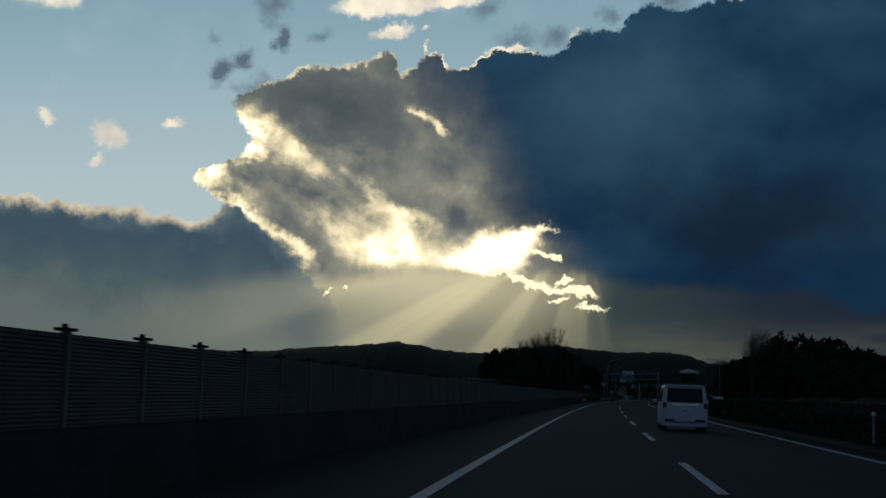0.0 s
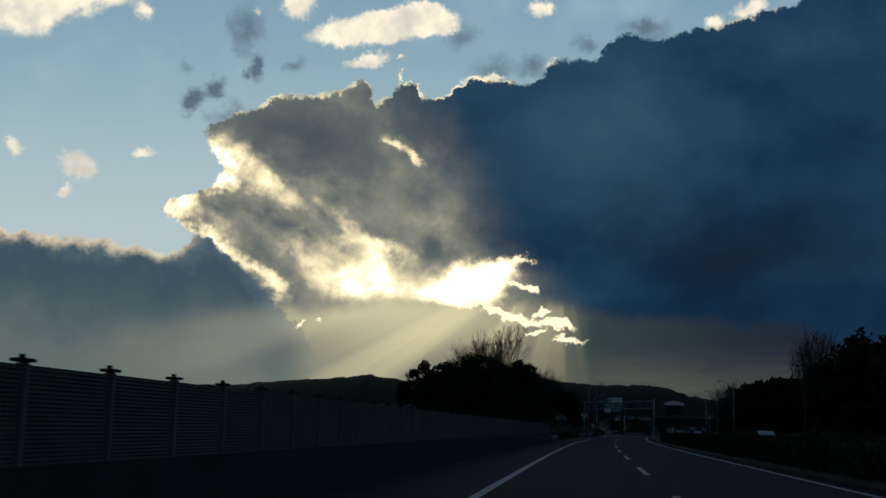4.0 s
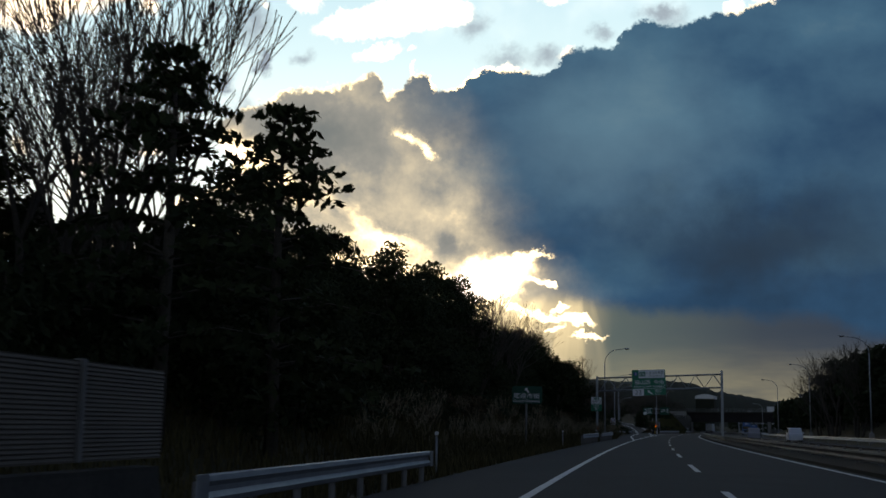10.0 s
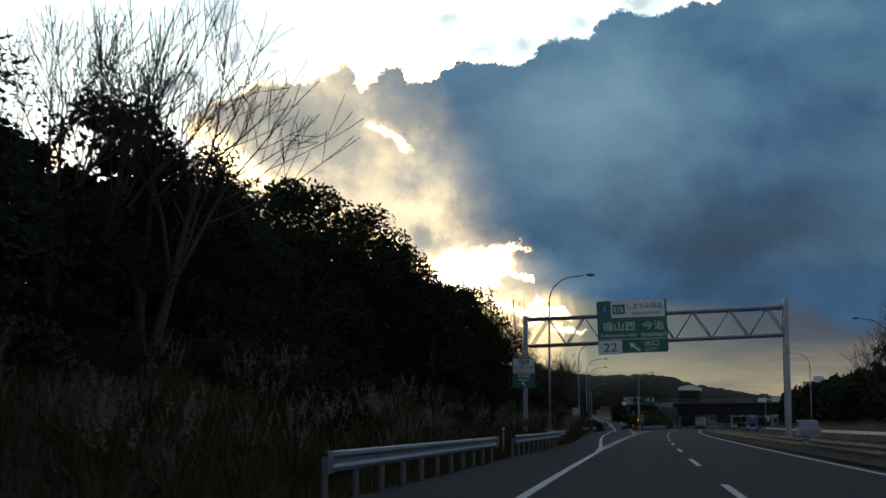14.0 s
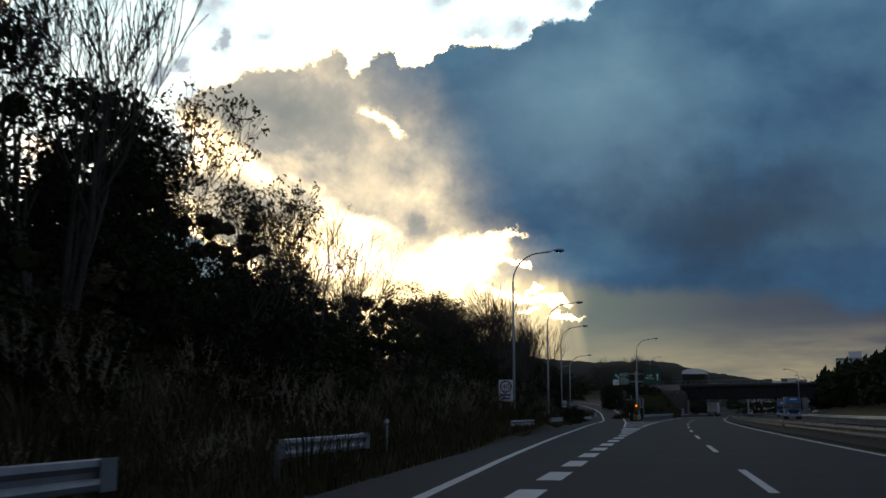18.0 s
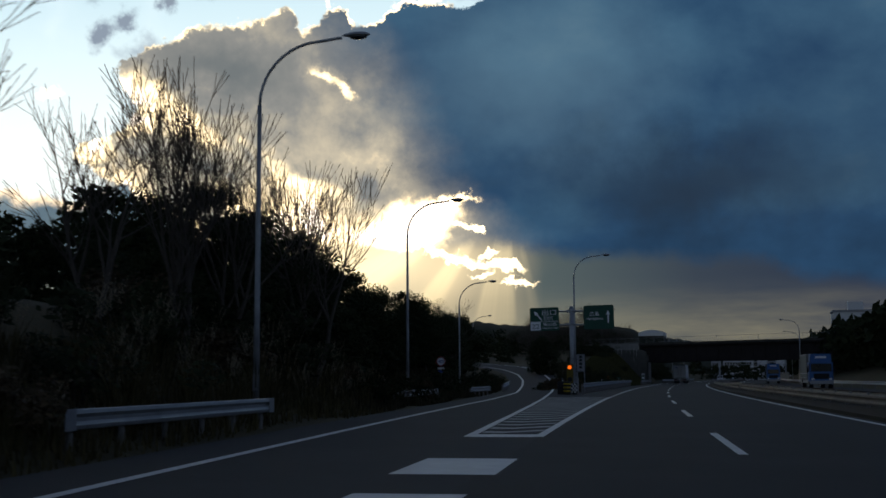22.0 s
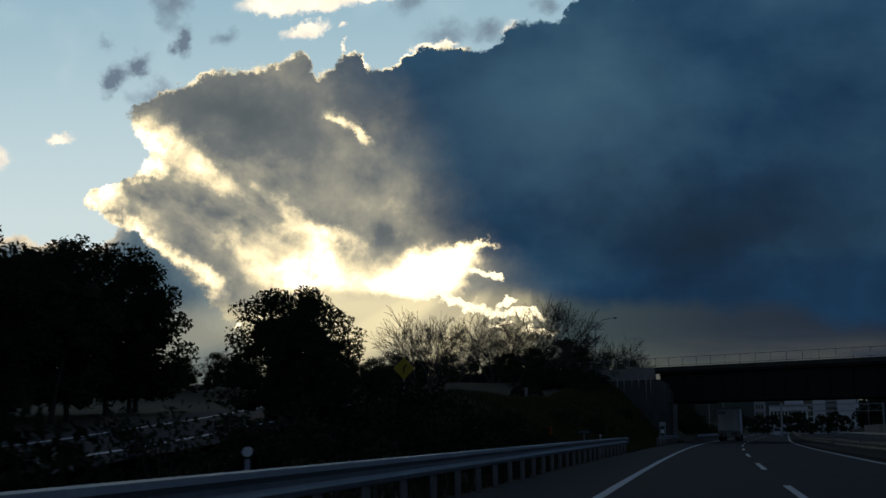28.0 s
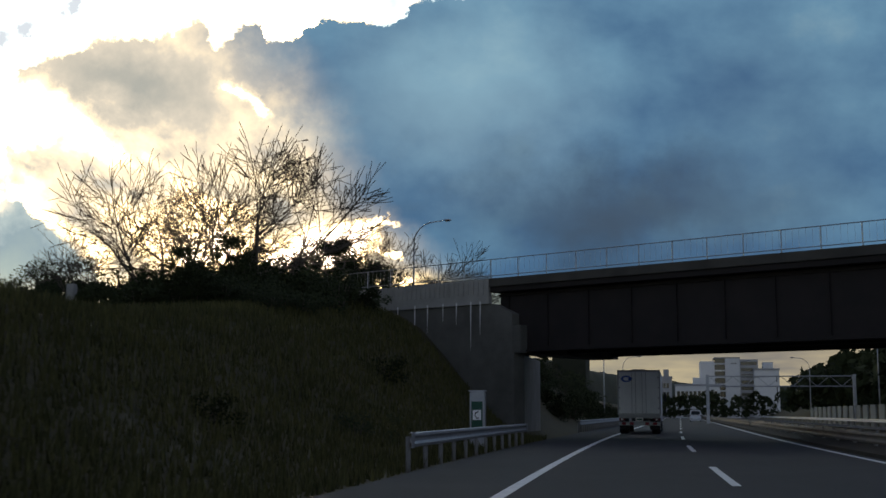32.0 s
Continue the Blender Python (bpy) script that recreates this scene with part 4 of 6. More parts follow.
def canopy_top(s):
    """Height of the woods' outline over the road, beside the left verge."""
    where = [170, 175, 180, 185, 187, 189, 192, 195, 197, 200, 206, 211, 215, 217, 221, 226, 232, 236, 243, 249, 255, 259, 268, 275, 282, 290, 300, 306, 312, 318, 326, 332, 337, 347, 355, 361, 367, 374, 387, 393, 397, 400, 404, 414, 417, 420, 425, 431, 436, 441, 447, 455, 480, 500, 512, 545]
    high = [2.6, 5.0, 6.0, 6.2, 7.0, 8.0, 8.9, 8.8, 7.6, 6.4, 6.8, 8.6, 10.4, 9.9, 8.6, 10.2, 10.1, 9.9, 10.8, 11.6, 11.7, 10.6, 9.8, 9.3, 9.3, 10.8, 11.2, 10.4, 9.6, 9.0, 9.4, 10.0, 9.0, 8.6, 8.4, 6.8, 7.2, 8.3, 8.3, 8.7, 8.4, 6.0, 4.2, 4.2, 5.2, 6.6, 8.0, 7.8, 8.6, 8.4, 7.4, 7.0, 7.4, 7.2, 7.2, 10.0]
    return float(np.interp(s, where, high))


def woods_lat(s):
    return -13.4 if s < 400 else min(-13.4, ramp_lat(s) - 7.5)


protos = [evergreen(11, 7, 2.6, 54, 0.11, 100), evergreen(12, 7, 3.0, 60, 0.11, 100), evergreen(13, 7, 2.3, 48, 0.1, 100), evergreen(14, 7, 2.8, 56, 0.105, 100), evergreen(15, 7, 2.4, 34, 0.09, 60, True), evergreen(16, 7, 2.2, 30, 0.085, 60, True)]
used = set()
rng = random.Random(5)


def tall(proto):
    """Height of a plant as it was grown."""
    return max(v.co.z for c in proto.children for v in c.data.vertices)


def plant(proto, s, l, scale, turn=None, z=None):
    m = M(s, l, at_ground(s, l) if z is None else z, rng.uniform(0, 360) if turn is None else turn) @ Matrix.Scale(scale, 4)
    if proto.name not in used:
        used.add(proto.name)
        proto.matrix_world = m
        return proto
    loc, rot, sc = m.decompose()
    c = copy_thing(proto, Matrix.LocRotScale(loc, rot, None))
    c.scale = (scale, scale, scale)
    return c


far_V, far_F = [], []


def far_tree(proto, s, l, scale):
    """Adds a tree of the back rows to one joined mass of foliage."""
    m = M(s, l, at_ground(s, l), rng.uniform(0, 360)) @ Matrix.Scale(scale, 4)
    crown = next(c for c in proto.children if c.name.startswith("crown")).data
    for k, p in enumerate(crown.polygons):
        if k % 3 == 0 and len(p.vertices) == 4:
            pts = [crown.vertices[i].co for i in p.vertices]
            mid = (pts[0] + pts[2]) / 2
            n = len(far_V)
            far_V.extend(m @ (mid + (q - mid) * 2.3) for q in pts)
            far_F.append((n, n + 1, n + 2, n + 3))


s = 175.0
while s < 552:
    for row, off in ((0, 0.0), (1, -4.2), (2, -9.0)):
        l = woods_lat(s) + off + rng.uniform(-0.8, 0.8)
        top = canopy_top(s) * rng.uniform(0.93, 1.05)
        if s < 175.5 + max(0.0, -l - 13.4) * 2.4 or 399 < s < 413:
            continue
        if row:
            top = top * (1 + 0.14 * row) - 1.2 * row
            if 385 < s < 420:
                continue
            if s < 400:
                top = min(top, canopy_top(s + 2.4 * (l + 13.4)) * (1 + 0.02 * row))
        hgt = (top - at_ground(s, l)) * 0.98
        if hgt > 1.5:
            browns = 345 < s < 415 and row == 0
            kind = protos[rng.choice([4, 5]) if browns and rng.random() < 0.7 else rng.choice([0, 1, 2, 3])]
            if row == 2 or (row == 1 and (s < 300 or s > 420)):
                far_tree(kind, s, l, hgt / 7.0)
            else:
                plant(kind, s + rng.uniform(-1, 1), l, hgt / 7.0)
    s += rng.uniform(3.3, 4.6)

for k in range(9):
    s = 303.0 + 4.0 * k
    l = -14.9 + rng.uniform(-0.6, 0.6)
    plant(protos[k % 4], s, l, 0.88 * (canopy_top(s) - at_ground(s, l)) / 7.0)

for s, l, top in ((302.0, -10.3, 8.8), (305.0, -9.9, 8.3), (308.0, -10.2, 9.0), (311.0, -9.8, 9.3)):
    plant(protos[int(s) % 4], s, l, (top - at_ground(s, l)) / 7.4)
for s, l, k in ((211.0, -14.0, 0.8), (215.5, -15.0, 0.82), (220.0, -14.2, 0.8), (338.0, -15.2, 0.84), (343.0, -14.6, 0.86), (348.0, -15.4, 0.84)):
    plant(protos[int(s) % 4], s, l, k * (canopy_top(s) - at_ground(s, l)) / 7.0)

# undergrowth that closes the woods below the crowns
light_protos = [evergreen(71, 7, 3.2, 44, 0.3, 20), evergreen(72, 7, 3.0, 40, 0.3, 20), evergreen(73, 7, 2.7, 38, 0.28, 20)]
low_protos = [evergreen(74, 4.2, 2.6, 34, 0.1, 64, False, "evergreen_bush"), evergreen(75, 4.2, 2.4, 30, 0.1, 64, False, "evergreen_bush")]
s = 208.0
while s < 455:
    l = woods_lat(s) + 1.2 + rng.uniform(-0.5, 0.5)
    plant(rng.choice(low_protos), s, l, max(0.3, 0.5 * (canopy_top(s) - at_ground(s, l)) / 4.2))
    if not 385 < s < 420:
        far_tree(rng.choice(light_protos), s, woods_lat(s) - 6.5, max(1.0, 0.8 * (canopy_top(s) - at_ground(s, -18))) / 7.0)
    s += rng.uniform(3.2, 4.2)

def tiered_conifer(seed, h=7.6, r=2.7):
    """A conifer with flat drooping sprays in open tiers."""
    rng = random.Random(seed)
    t = thing("conifer", Matrix(), "dark conifer with flat sprays in open tiers", "tree", "conifers behind the barrier")
    part("trunk", tube([(0, 0, -0.4), (0.05, 0, h * 0.5), (0, 0, h * 0.97)], [0.16, 0.1, 0.02], 7), BARK, t, "", True)
    n = 11
    V, F = [], []
    for k in range(n):
        z0 = h * (0.2 + 0.78 * k / n)
        reach = r * (1 - (k / n) ** 1.5 * 0.85)
        for j in range(6):
            a = j * math.tau / 6 + k * 0.9 + rng.uniform(-0.2, 0.2)
            d = Vector((math.cos(a), math.sin(a), 0))
            q = reach * rng.uniform(0.55, 1.15)
            z = z0 + rng.uniform(-0.3, 0.3)
            pts = [Vector((0, 0, z)), Vector((0, 0, z)) + d * q * 0.5 + Vector((0, 0, 0.2)), Vector((0, 0, z)) + d * q + Vector((0, 0, -0.02))]
            if k > 0:
                part("limb", tube(pts, [0.03, 0.018, 0.008], 3), BARK, t)
            v, f = leaf_mass(rng, [pts[1].lerp(pts[0], 0.3), pts[1], pts[1].lerp(pts[2], 0.5), pts[2]], 0.34, 9, 0.13, 0.2)
            i = len(V)
            V += v
            F += [tuple(i + m for m in g) for g in f]
    c = new("crown", to_mesh("crown", V, F, LEAF))
    c.parent = t
    return t


tc = tiered_conifer(81)
for s, l, top in ((200.0, -7.7, 8.3), (196.5, -8.8, 8.6)):
    plant(tc, s, l, (top - at_ground(s, l)) / 7.6)

# leafless trees that stand out above the woods
b1, b2, b3 = bare_tree(31, 10, 2, 0.2, 0.72, 0.16, 4, kids=(2, 3, 3), thick=1.3), bare_tree(32, 10, 2, 0.32, 0.78, 0.12, 4, kids=(2, 3, 3), thick=1.3), bare_tree(33, 10, 3, 0.28, 0.66, 0.18, 4, kids=(2, 3, 3), thick=1.3)
b4 = bare_tree(34, 10, 4, 0.34, 0.72, 0.16, 4, "half-bare tree with withered leaves still on its twigs", 0.76, 0.85)
for s, k in ((345, 0.66), (349, 0.6), (377, 0.47), (381, 0.5), (385, 0.5), (389, 0.52), (392, 0.54)):
    plant(b4, s, -12.0 + rng.uniform(-0.6, 0.6), k)
b5 = bare_tree(35, 10, 4, 0.25, 0.6, 0.24, 4, "tall leafless tree with a dense fan of upright twigs")
for proto, s, l, top in ((b5, 200, -11.0, 13.1), (b3, 203, -13.8, 11.4), (b2, 196, -14.2, 10.6), (b3, 197.5, -11.6, 10.6), (b2, 204, -13.6, 11.4), (b2, 255, -11.5, 11.6), (b1, 259, -12.5, 11.6), (b2, 272, -11.5, 11.6), (b3, 270, -12.5, 11.2),
                         (b5, 336.8, -11.2, 11.2), (b2, 354, -11.4, 8.4), (b1, 359, -11.2, 8.6), (b1, 397.5, -12.2, 8.8), (b5, 401, -12.2, 10.9), (b2, 404, -12.6, 9.2), (b2, 413, -12.8, 8.6),
                         (b5, 417.5, -12.4, 10.1), (b1, 422.5, -12.8, 9.4), (b3, 431, -12.6, 10.0), (b2, 441, -16, 11.0), (b2, 520, -26, 10.6), (b2, 497, -19, 9.0)):
    g = at_ground(s, l)
    plant(proto, s, l, (top - g) / tall(proto), None, g)

# wide leafless crowns on the terrace before the bridge
w1 = bare_tree(41, 9, 2, 0.7, 1.05, -0.01, 5, "spreading leafless tree with a broad flat crown", 0.8, 0, (2, 2, 3), 1.5)
w2 = bare_tree(42, 9, 3, 0.8, 1.05, -0.01, 5, "spreading leafless tree with several leaning stems", 0.8, 0, (2, 2, 3), 1.5)
w3 = bare_tree(43, 9, 3, 0.65, 1.0, 0.0, 5, "spreading leafless tree with fine branching limbs", 0.8, 0, (2, 2, 3), 1.5)
w4 = bare_tree(46, 9, 3, 0.5, 0.85, 0.02, 5, "domed leafless tree with leaning stems and fine twigs", 0.8, 0, (2, 2, 3), 1.6)
for proto, s, l, top, turn in ((w2, 622, -20.2, 16.6, 40), (w3, 622.5, -26.3, 15.8, 0), (w1, 620, -23.4, 15.2, 130), (w1, 626, -32.0, 13.6, 200), (w2, 643, -18.0, 14.6, 250), (w3, 652, -17, 13.6, 90), (w4, 572, -19.7, 9.9, 60), (w1, 700, -15, 9.0, 0)):
    g = at_ground(s, l)
    plant(proto, s, l, (top - g) / tall(proto), turn, g)
for s, l, top in ((528.5, -12.7, 5.2), (531, -13.4, 5.8), (533.5, -14.3, 6.4), (529.5, -14.2, 6.0), (609, -40, 9.4), (611, -43, 9.8), (608, -46, 9.4), (612, -49, 10.0), (609, -52, 9.6), (611, -55.5, 9.9), (610, -59, 9.5), (609, -63, 9.9), (590, -28.0, 7.0), (592, -30, 7.7), (590, -32.8, 7.6), (593, -35.0, 8.0), (611, -31, 8.6), (614, -34.5, 9.0), (606, -30.5, 8.0), (630, -31, 10.2), (634, -28.2, 10.4), (628, -26.5, 10.0), (604, -35, 8.2), (607, -38, 8.8), (634, -19.5, 12.2), (637, -21, 12.6), (641, -19, 11.6), (647, -20, 12.2), (656, -18, 12.2), (628, -23, 11.2), (618, -20.5, 10.0), (660, -15.5, 11.2), (668, -14.5, 10.4), (620, -24, 9.8), (630, -21, 10.5), (633, -22, 10.0), (652, -20, 10.8), (662, -16, 9.6), (676, -14, 8.0), (690, -13, 7.6), (705, -13, 7.2), (722, -13, 7.0), (740, -13, 7.2)):
    plant(protos[rng.choice([0, 1, 2, 3])], s, l, (top - at_ground(s, l)) / 7.0)

# a close row of low trees along the far edge of the terrace
for k in range(26):
    l = -24.0 - 2.3 * k + rng.uniform(-0.5, 0.5)
    s = 640 + rng.uniform(-4, 8)
    plant(low_protos[k % 2], s, l, (11.5 + rng.uniform(-0.6, 0.8) - at_ground(s, l)) / 4.2)
    if k < 16:
        s, l = 611 + rng.uniform(-3, 3), -29.0 - 2.6 * k
        plant(low_protos[k % 2], s, l, (7.9 + rng.uniform(-0.4, 0.4) - at_ground(s, l)) / 4.2)

for k in range(15):
    s, l = 632 + rng.uniform(-2, 2), -21.0 - 1.7 * k
    plant(low_protos[k % 2], s, l, (9.0 + rng.uniform(-0.5, 0.5) - at_ground(s, l)) / 4.2)

# right-hand trees beyond the opposite carriageway
def right_top(s):
    return float(np.interp(s, [60, 115, 150, 174, 186, 206, 245, 294, 330, 345, 356, 372, 388, 395, 433, 469, 517, 540, 580, 640, 800], [4.2, 5.2, 6.4, 7.8, 9.4, 10.6, 10.6, 11.0, 12.0, 11.8, 13.2, 12.6, 10.8, 8.2, 8.6, 9.8, 9.2, 10.4, 10.4, 10.8, 11.0]))


s = 60.0
while s < 820:
    for off in (0, 6):
        l = 28.6 + off + rng.uniform(-1, 1)
        top = right_top(s) * rng.uniform(0.86, 1.05) + off * 0.25
        if rng.random() < 0.92:
            kind = rng.choice(light_protos)
            (far_tree if off or s > 400 or s < 190 else plant)(kind, s, l, max(2.0, top - at_ground(s, l)) / 7.2)
    s += rng.uniform(3.4, 4.8)
for k, (s, l, top) in enumerate(((194.5, 27.6, 11.6), (197.5, 28.4, 12.6), (201, 28.6, 12.0), (206, 28.2, 11.6), (188, 28, 9.8))):
    plant(light_protos[k % 3], s, l, (top - at_ground(s, l)) / 7.2)
for s, l, top in ((216, 25, 14.4), (221, 25.6, 13.6), (352, 25, 13.2), (362, 25.5, 13.0), (372, 25, 12.4), (330, 25, 13.0)):
    g = at_ground(s, l)
    plant(b2 if s > 355 else b3, s, l, (top - g) / 9.8, None, g)


# verge grass
tufts = [tuft(51), tuft(52, 80, 1.7, 18), tuft(53, 60, 1.2, 9)]
s = 205.0
while s < 440:
    for l0 in (-6.2, -7.4, -8.8):
        if rng.random() < 0.85:
            l = l0 + rng.uniform(-0.5, 0.5) - (0.0 if s < 395 else ss(395, 440, s) * 4.0) - 1.2 * ss(340, 395, s)
            if l < ramp_lat(max(s, 296)) - 2.3 or s < 330:
                plant(tufts[rng.choice([0, 1, 2])], s + rng.uniform(-0.6, 0.6), l, rng.uniform(0.7, 1.15))
    s += rng.uniform(1.3, 2.0)
bushes = [shrub(61), shrub(62, 1.1), shrub(63, 0.8, "withered brown shrub on the bank", True)]
for k in range(130):
    s = rng.uniform(195, 440)
    plant(bushes[rng.choice([0, 1, 2])], s, -10.3 + rng.uniform(-1.9, 1.6) - 4.5 * ss(395, 440, s), rng.uniform(1.0, 1.9))
for k in range(34):
    s = rng.uniform(178, 215)
    plant(bushes[rng.choice([0, 1])], s, -10.5 + rng.uniform(-1.5, 1.0), rng.uniform(1.4, 2.2))
for k in range(40):
    s = rng.uniform(488, 550)
    plant(bushes[rng.choice([0, 1, 2])], s, rng.uniform(-9.5, -6.5), rng.uniform(0.8, 1.7))
for k in range(46):
    s = rng.uniform(603, 620)
    plant(bushes[rng.choice([0, 1])], s, -13.0 - rng.uniform(0, 6), rng.uniform(1.0, 1.6))
for k in range(44):
    s = rng.uniform(634, 735)
    plant(bushes[rng.choice([0, 1])], s, rng.uniform(-13.0, -6.2), rng.uniform(1.0, 1.9))
for k in range(12):
    far_tree(rng.choice(light_protos), 862 + rng.uniform(-6, 6), -9 + 3.6 * k, rng.uniform(0.75, 1.05))
for s, l, sc in ((586, -8.6, 0.6), (594, -7.5, 0.7), (575, -8.5, 1.1), (566, -9, 1.3), (606, -9.5, 0.9)):
    plant(bushes[1], s, l, sc)

tagged(new("back_woods", to_mesh("back_woods", far_V, far_F, LEAF)), "dense dark evergreen woods behind the front trees", "woods", "", "stuff")


def median_hedge(s0, s1, l0, l1, top):
    """A long clipped hedge: a dark filler box under a skin of small leaves."""
    t = thing("hedge", Matrix(), "long dark clipped hedge in the median", "hedge")
    # Dark box added to fill the hedge; its colour gives the shade between leaves.
    part("core", sweep(s0, s1, [(l0 + 0.15, 0.1), (l0 + 0.12, top - 0.25), (l0 + 0.3, top - 0.12), (l1 - 0.3, top - 0.12), (l1 - 0.12, top - 0.25), (l1 - 0.15, 0.1)], 3.0), DARK_EARTH, t, "dark filler core added inside the leaves")
    r = random.Random(8)
    V, F = [], []
    for _ in range(30000):
        s = r.uniform(s0, s1)
        q = r.random()
        if q < 0.62:
            p = P(s, l0 + r.uniform(-0.08, 0.14), r.uniform(0.1, top))
        else:
            p = P(s, r.uniform(l0, l1), top - 0.12 + r.uniform(-0.1, 0.14) + 0.08 * noise.noise((s * 0.7, 1, 2)))
        a = Vector((r.gauss(0, 1), r.gauss(0, 1), r.gauss(0, 1))).normalized()
        b = a.orthogonal().normalized()
        z = r.uniform(0.05, 0.11)
        i = len(V)
        V += [p - a * z, p + b * z * 0.5, p + a * z, p - b * z * 0.5]
        F.append((i, i + 1, i + 2, i + 3))
    c = new("foliage", to_mesh("foliage", V, F, LEAF))
    c.parent = t


median_hedge(-50, 211, 7.0, 8.9, 1.2)


def grass_blanket(s0, s1, l0, l1, n, name, label, hmin=0.12, hmax=0.4, mat=None):
    """Countless short blades over a slope."""
    r = random.Random(int(s0))
    V, F = [], []
    for _ in range(n):
        s, l = r.uniform(s0, s1), r.uniform(l0, l1)
        if 290 < s < 600 and ramp_lat(s) - 1.9 < l < (-1.0 if s < 482 else inner_lat(s) + 1.7):
            continue
        p = P(s, l, ground_z(s, l) - 0.03)
        a = r.uniform(0, math.tau)
        d = Vector((math.cos(a), math.sin(a), 0))
        h = r.uniform(hmin, hmax)
        i = len(V)
        V += [p - d * 0.03, p + d * 0.03, p + Vector((d.y, -d.x, 0)) * h * r.uniform(-0.5, 0.5) + Vector((0, 0, h))]
        F.append((i, i + 1, i + 2))
    ob = new(name, to_mesh(name, V, F, mat or GRASS))
    tagged(ob, label, "grass", "", "stuff")


grass_blanket(555, 622, -15, -5.0, 60000, "slope_grass", "short olive-green grass on the bank beside the road", 0.12, 0.4, SLOPE_GRASS)
def beside_ramp(r):
    """A place on the far side of the exit ramp."""
    s = r.uniform(430, 520)
    return s, ramp_lat(s) - 2.1 - 8.5 * r.random() ** 1.3


r2 = random.Random(77)
V, F = [], []
for _ in range(34000):
    s, l = beside_ramp(r2)
    p = P(s, l, ground_z(s, l) - 0.03)
    a, h = r2.uniform(0, math.tau), r2.uniform(0.15, 0.5)
    d = Vector((math.cos(a), math.sin(a), 0))
    i = len(V)
    V += [p - d * 0.035, p + d * 0.035, p + Vector((d.y, -d.x, 0)) * h * r2.uniform(-0.5, 0.5) + Vector((0, 0, h))]
    F.append((i, i + 1, i + 2))
tagged(new("ramp_grass", to_mesh("ramp_grass", V, F, GORE_GRASS)), "dark withered grass beside the exit ramp", "grass", "", "stuff")
for k in range(46):
    s, l = beside_ramp(r2)
    plant(bushes[r2.choice([0, 1, 2])], s, min(l, ramp_lat(s) - 3.4), r2.uniform(0.8, 1.6))
grass_blanket(488, 556, -14, -5.0, 24000, "gore_grass", "short withered grass between road and exit", 0.12, 0.4, GORE_GRASS)
grass_blanket(190, 430, -12, -4.9, 80000, "verge_grass", "short withered grass on the verge", 0.15, 0.5)
grass_blanket(211, 640, 6.7, 9.4, 30000, "median_grass", "low withered weeds in the median", 0.1, 0.35)


# ---------- far hills ----------
def ridge(name, dist, a0, a1, height, seed, label):
    """A long wooded hill across the line of the road, with an uneven crest of tree tops."""
    r = random.Random(seed)
    n = 700
    V, F = [], []
    rows = 6
    for i in range(n + 1):
        x = a0 + (a1 - a0) * i / n
        hh = height(x)
        crest = hh + 5.0 * noise.noise((x * 0.02, seed, 0)) + 3.6 * noise.noise((x * 0.07, seed, 1)) + 2.0 * noise.noise((x * 0.2, seed, 2))
        for j in range(rows + 1):
            f = j / rows
            wob = 4 * noise.noise((x * 0.05, j * 0.9, seed)) if 0 < j < rows else 0
            V.append((x, dist + 300 * f + wob, -3 + (crest + 3) * math.sin(f * math.pi / 2) + (1.5 * noise.noise((x * 0.3, j, seed)) if 0 < j < rows else 0)))
    for i in range(n):
        for j in range(rows):
            q = i * (rows + 1) + j
            F.append((q, q + rows + 1, q + rows + 2, q + 1))
    ob = new(name, to_mesh(name, V, F, WOODS, True))
    tagged(ob, label, "hill", "", "structure")


def h_left(x):
    return float(np.interp(x, [-2400, -1500, -803, -640, -541, -470, -398, -343, -265, -186, -85, 43, 185, 229, 290, 400, 500, 800, 1600], [64, 72, 82, 99, 108, 114, 107, 97, 93, 106, 118, 107, 108, 102, 86, 68, 58, 50, 44]))


ridge("hill_range", 2500, -2400, 1600, h_left, 3, "dark wooded hill range far behind the road")


# ---------- noise barrier ----------
def noise_barrier():
    t = thing("noise_barrier", Matrix(), "grey louvred noise barrier panels between steel posts on a parapet", "barrier", "", "structure")
    part("parapet", sweep(-40, 186.7, [(-4.45, -0.3), (-4.45, 0.1), (-4.53, 0.72), (-4.53, 0.76), (-4.78, 0.76), (-4.78, -0.3)], 4.0), BASE_CONCRETE, t, "dark concrete parapet")
    outline = []
    for k in range(22):
        z = 0.012 + k * 0.038
        outline += [(0.022, z), (0.025, z + 0.006), (0.012, z + 0.030)]
    outline += [(0.02, 0.852), (-0.03, 0.852), (-0.03, 0.0), (0.02, 0.0)]
    gap = 1.79
    panel = post = cap = None
    k = 0
    s = -38.56
    while s < 186.9:
        if post is None:
            o = part("post", box(-0.05, 0.05, -0.04, 0.04, 0, 0.87, 0.008), POST_STEEL, t)
            post = o.data
            o2 = part("louvre_panel", prism([(x, z) for x, z in outline], 0.05, gap - 0.05), PANEL, t)
            panel = o2.data
            bm = box(-0.07, 0.07, -0.11, 0.11, 0.875, 0.905, 0.006)
            box(-0.02, 0.02, -0.05, 0.0, 0.905, 0.94, 0.0, bm)
            o3 = part("post_cap", bm, BLACK, t)
            cap = o3.data
        else:
            o = new("post", post)
            o.parent = t
            o2 = o3 = None
            if s + gap < 188:
                o2 = new("louvre_panel", panel)
                o2.parent = t
            if s < 166:
                o3 = new("post_cap", cap)
                o3.parent = t
        for q in (o, o2, o3):
            if q is not None:
                q.matrix_world = M(s, -4.64, 0.73 + 0.1 * ss(60, 160, s))
        s += gap
        k += 1


noise_barrier()


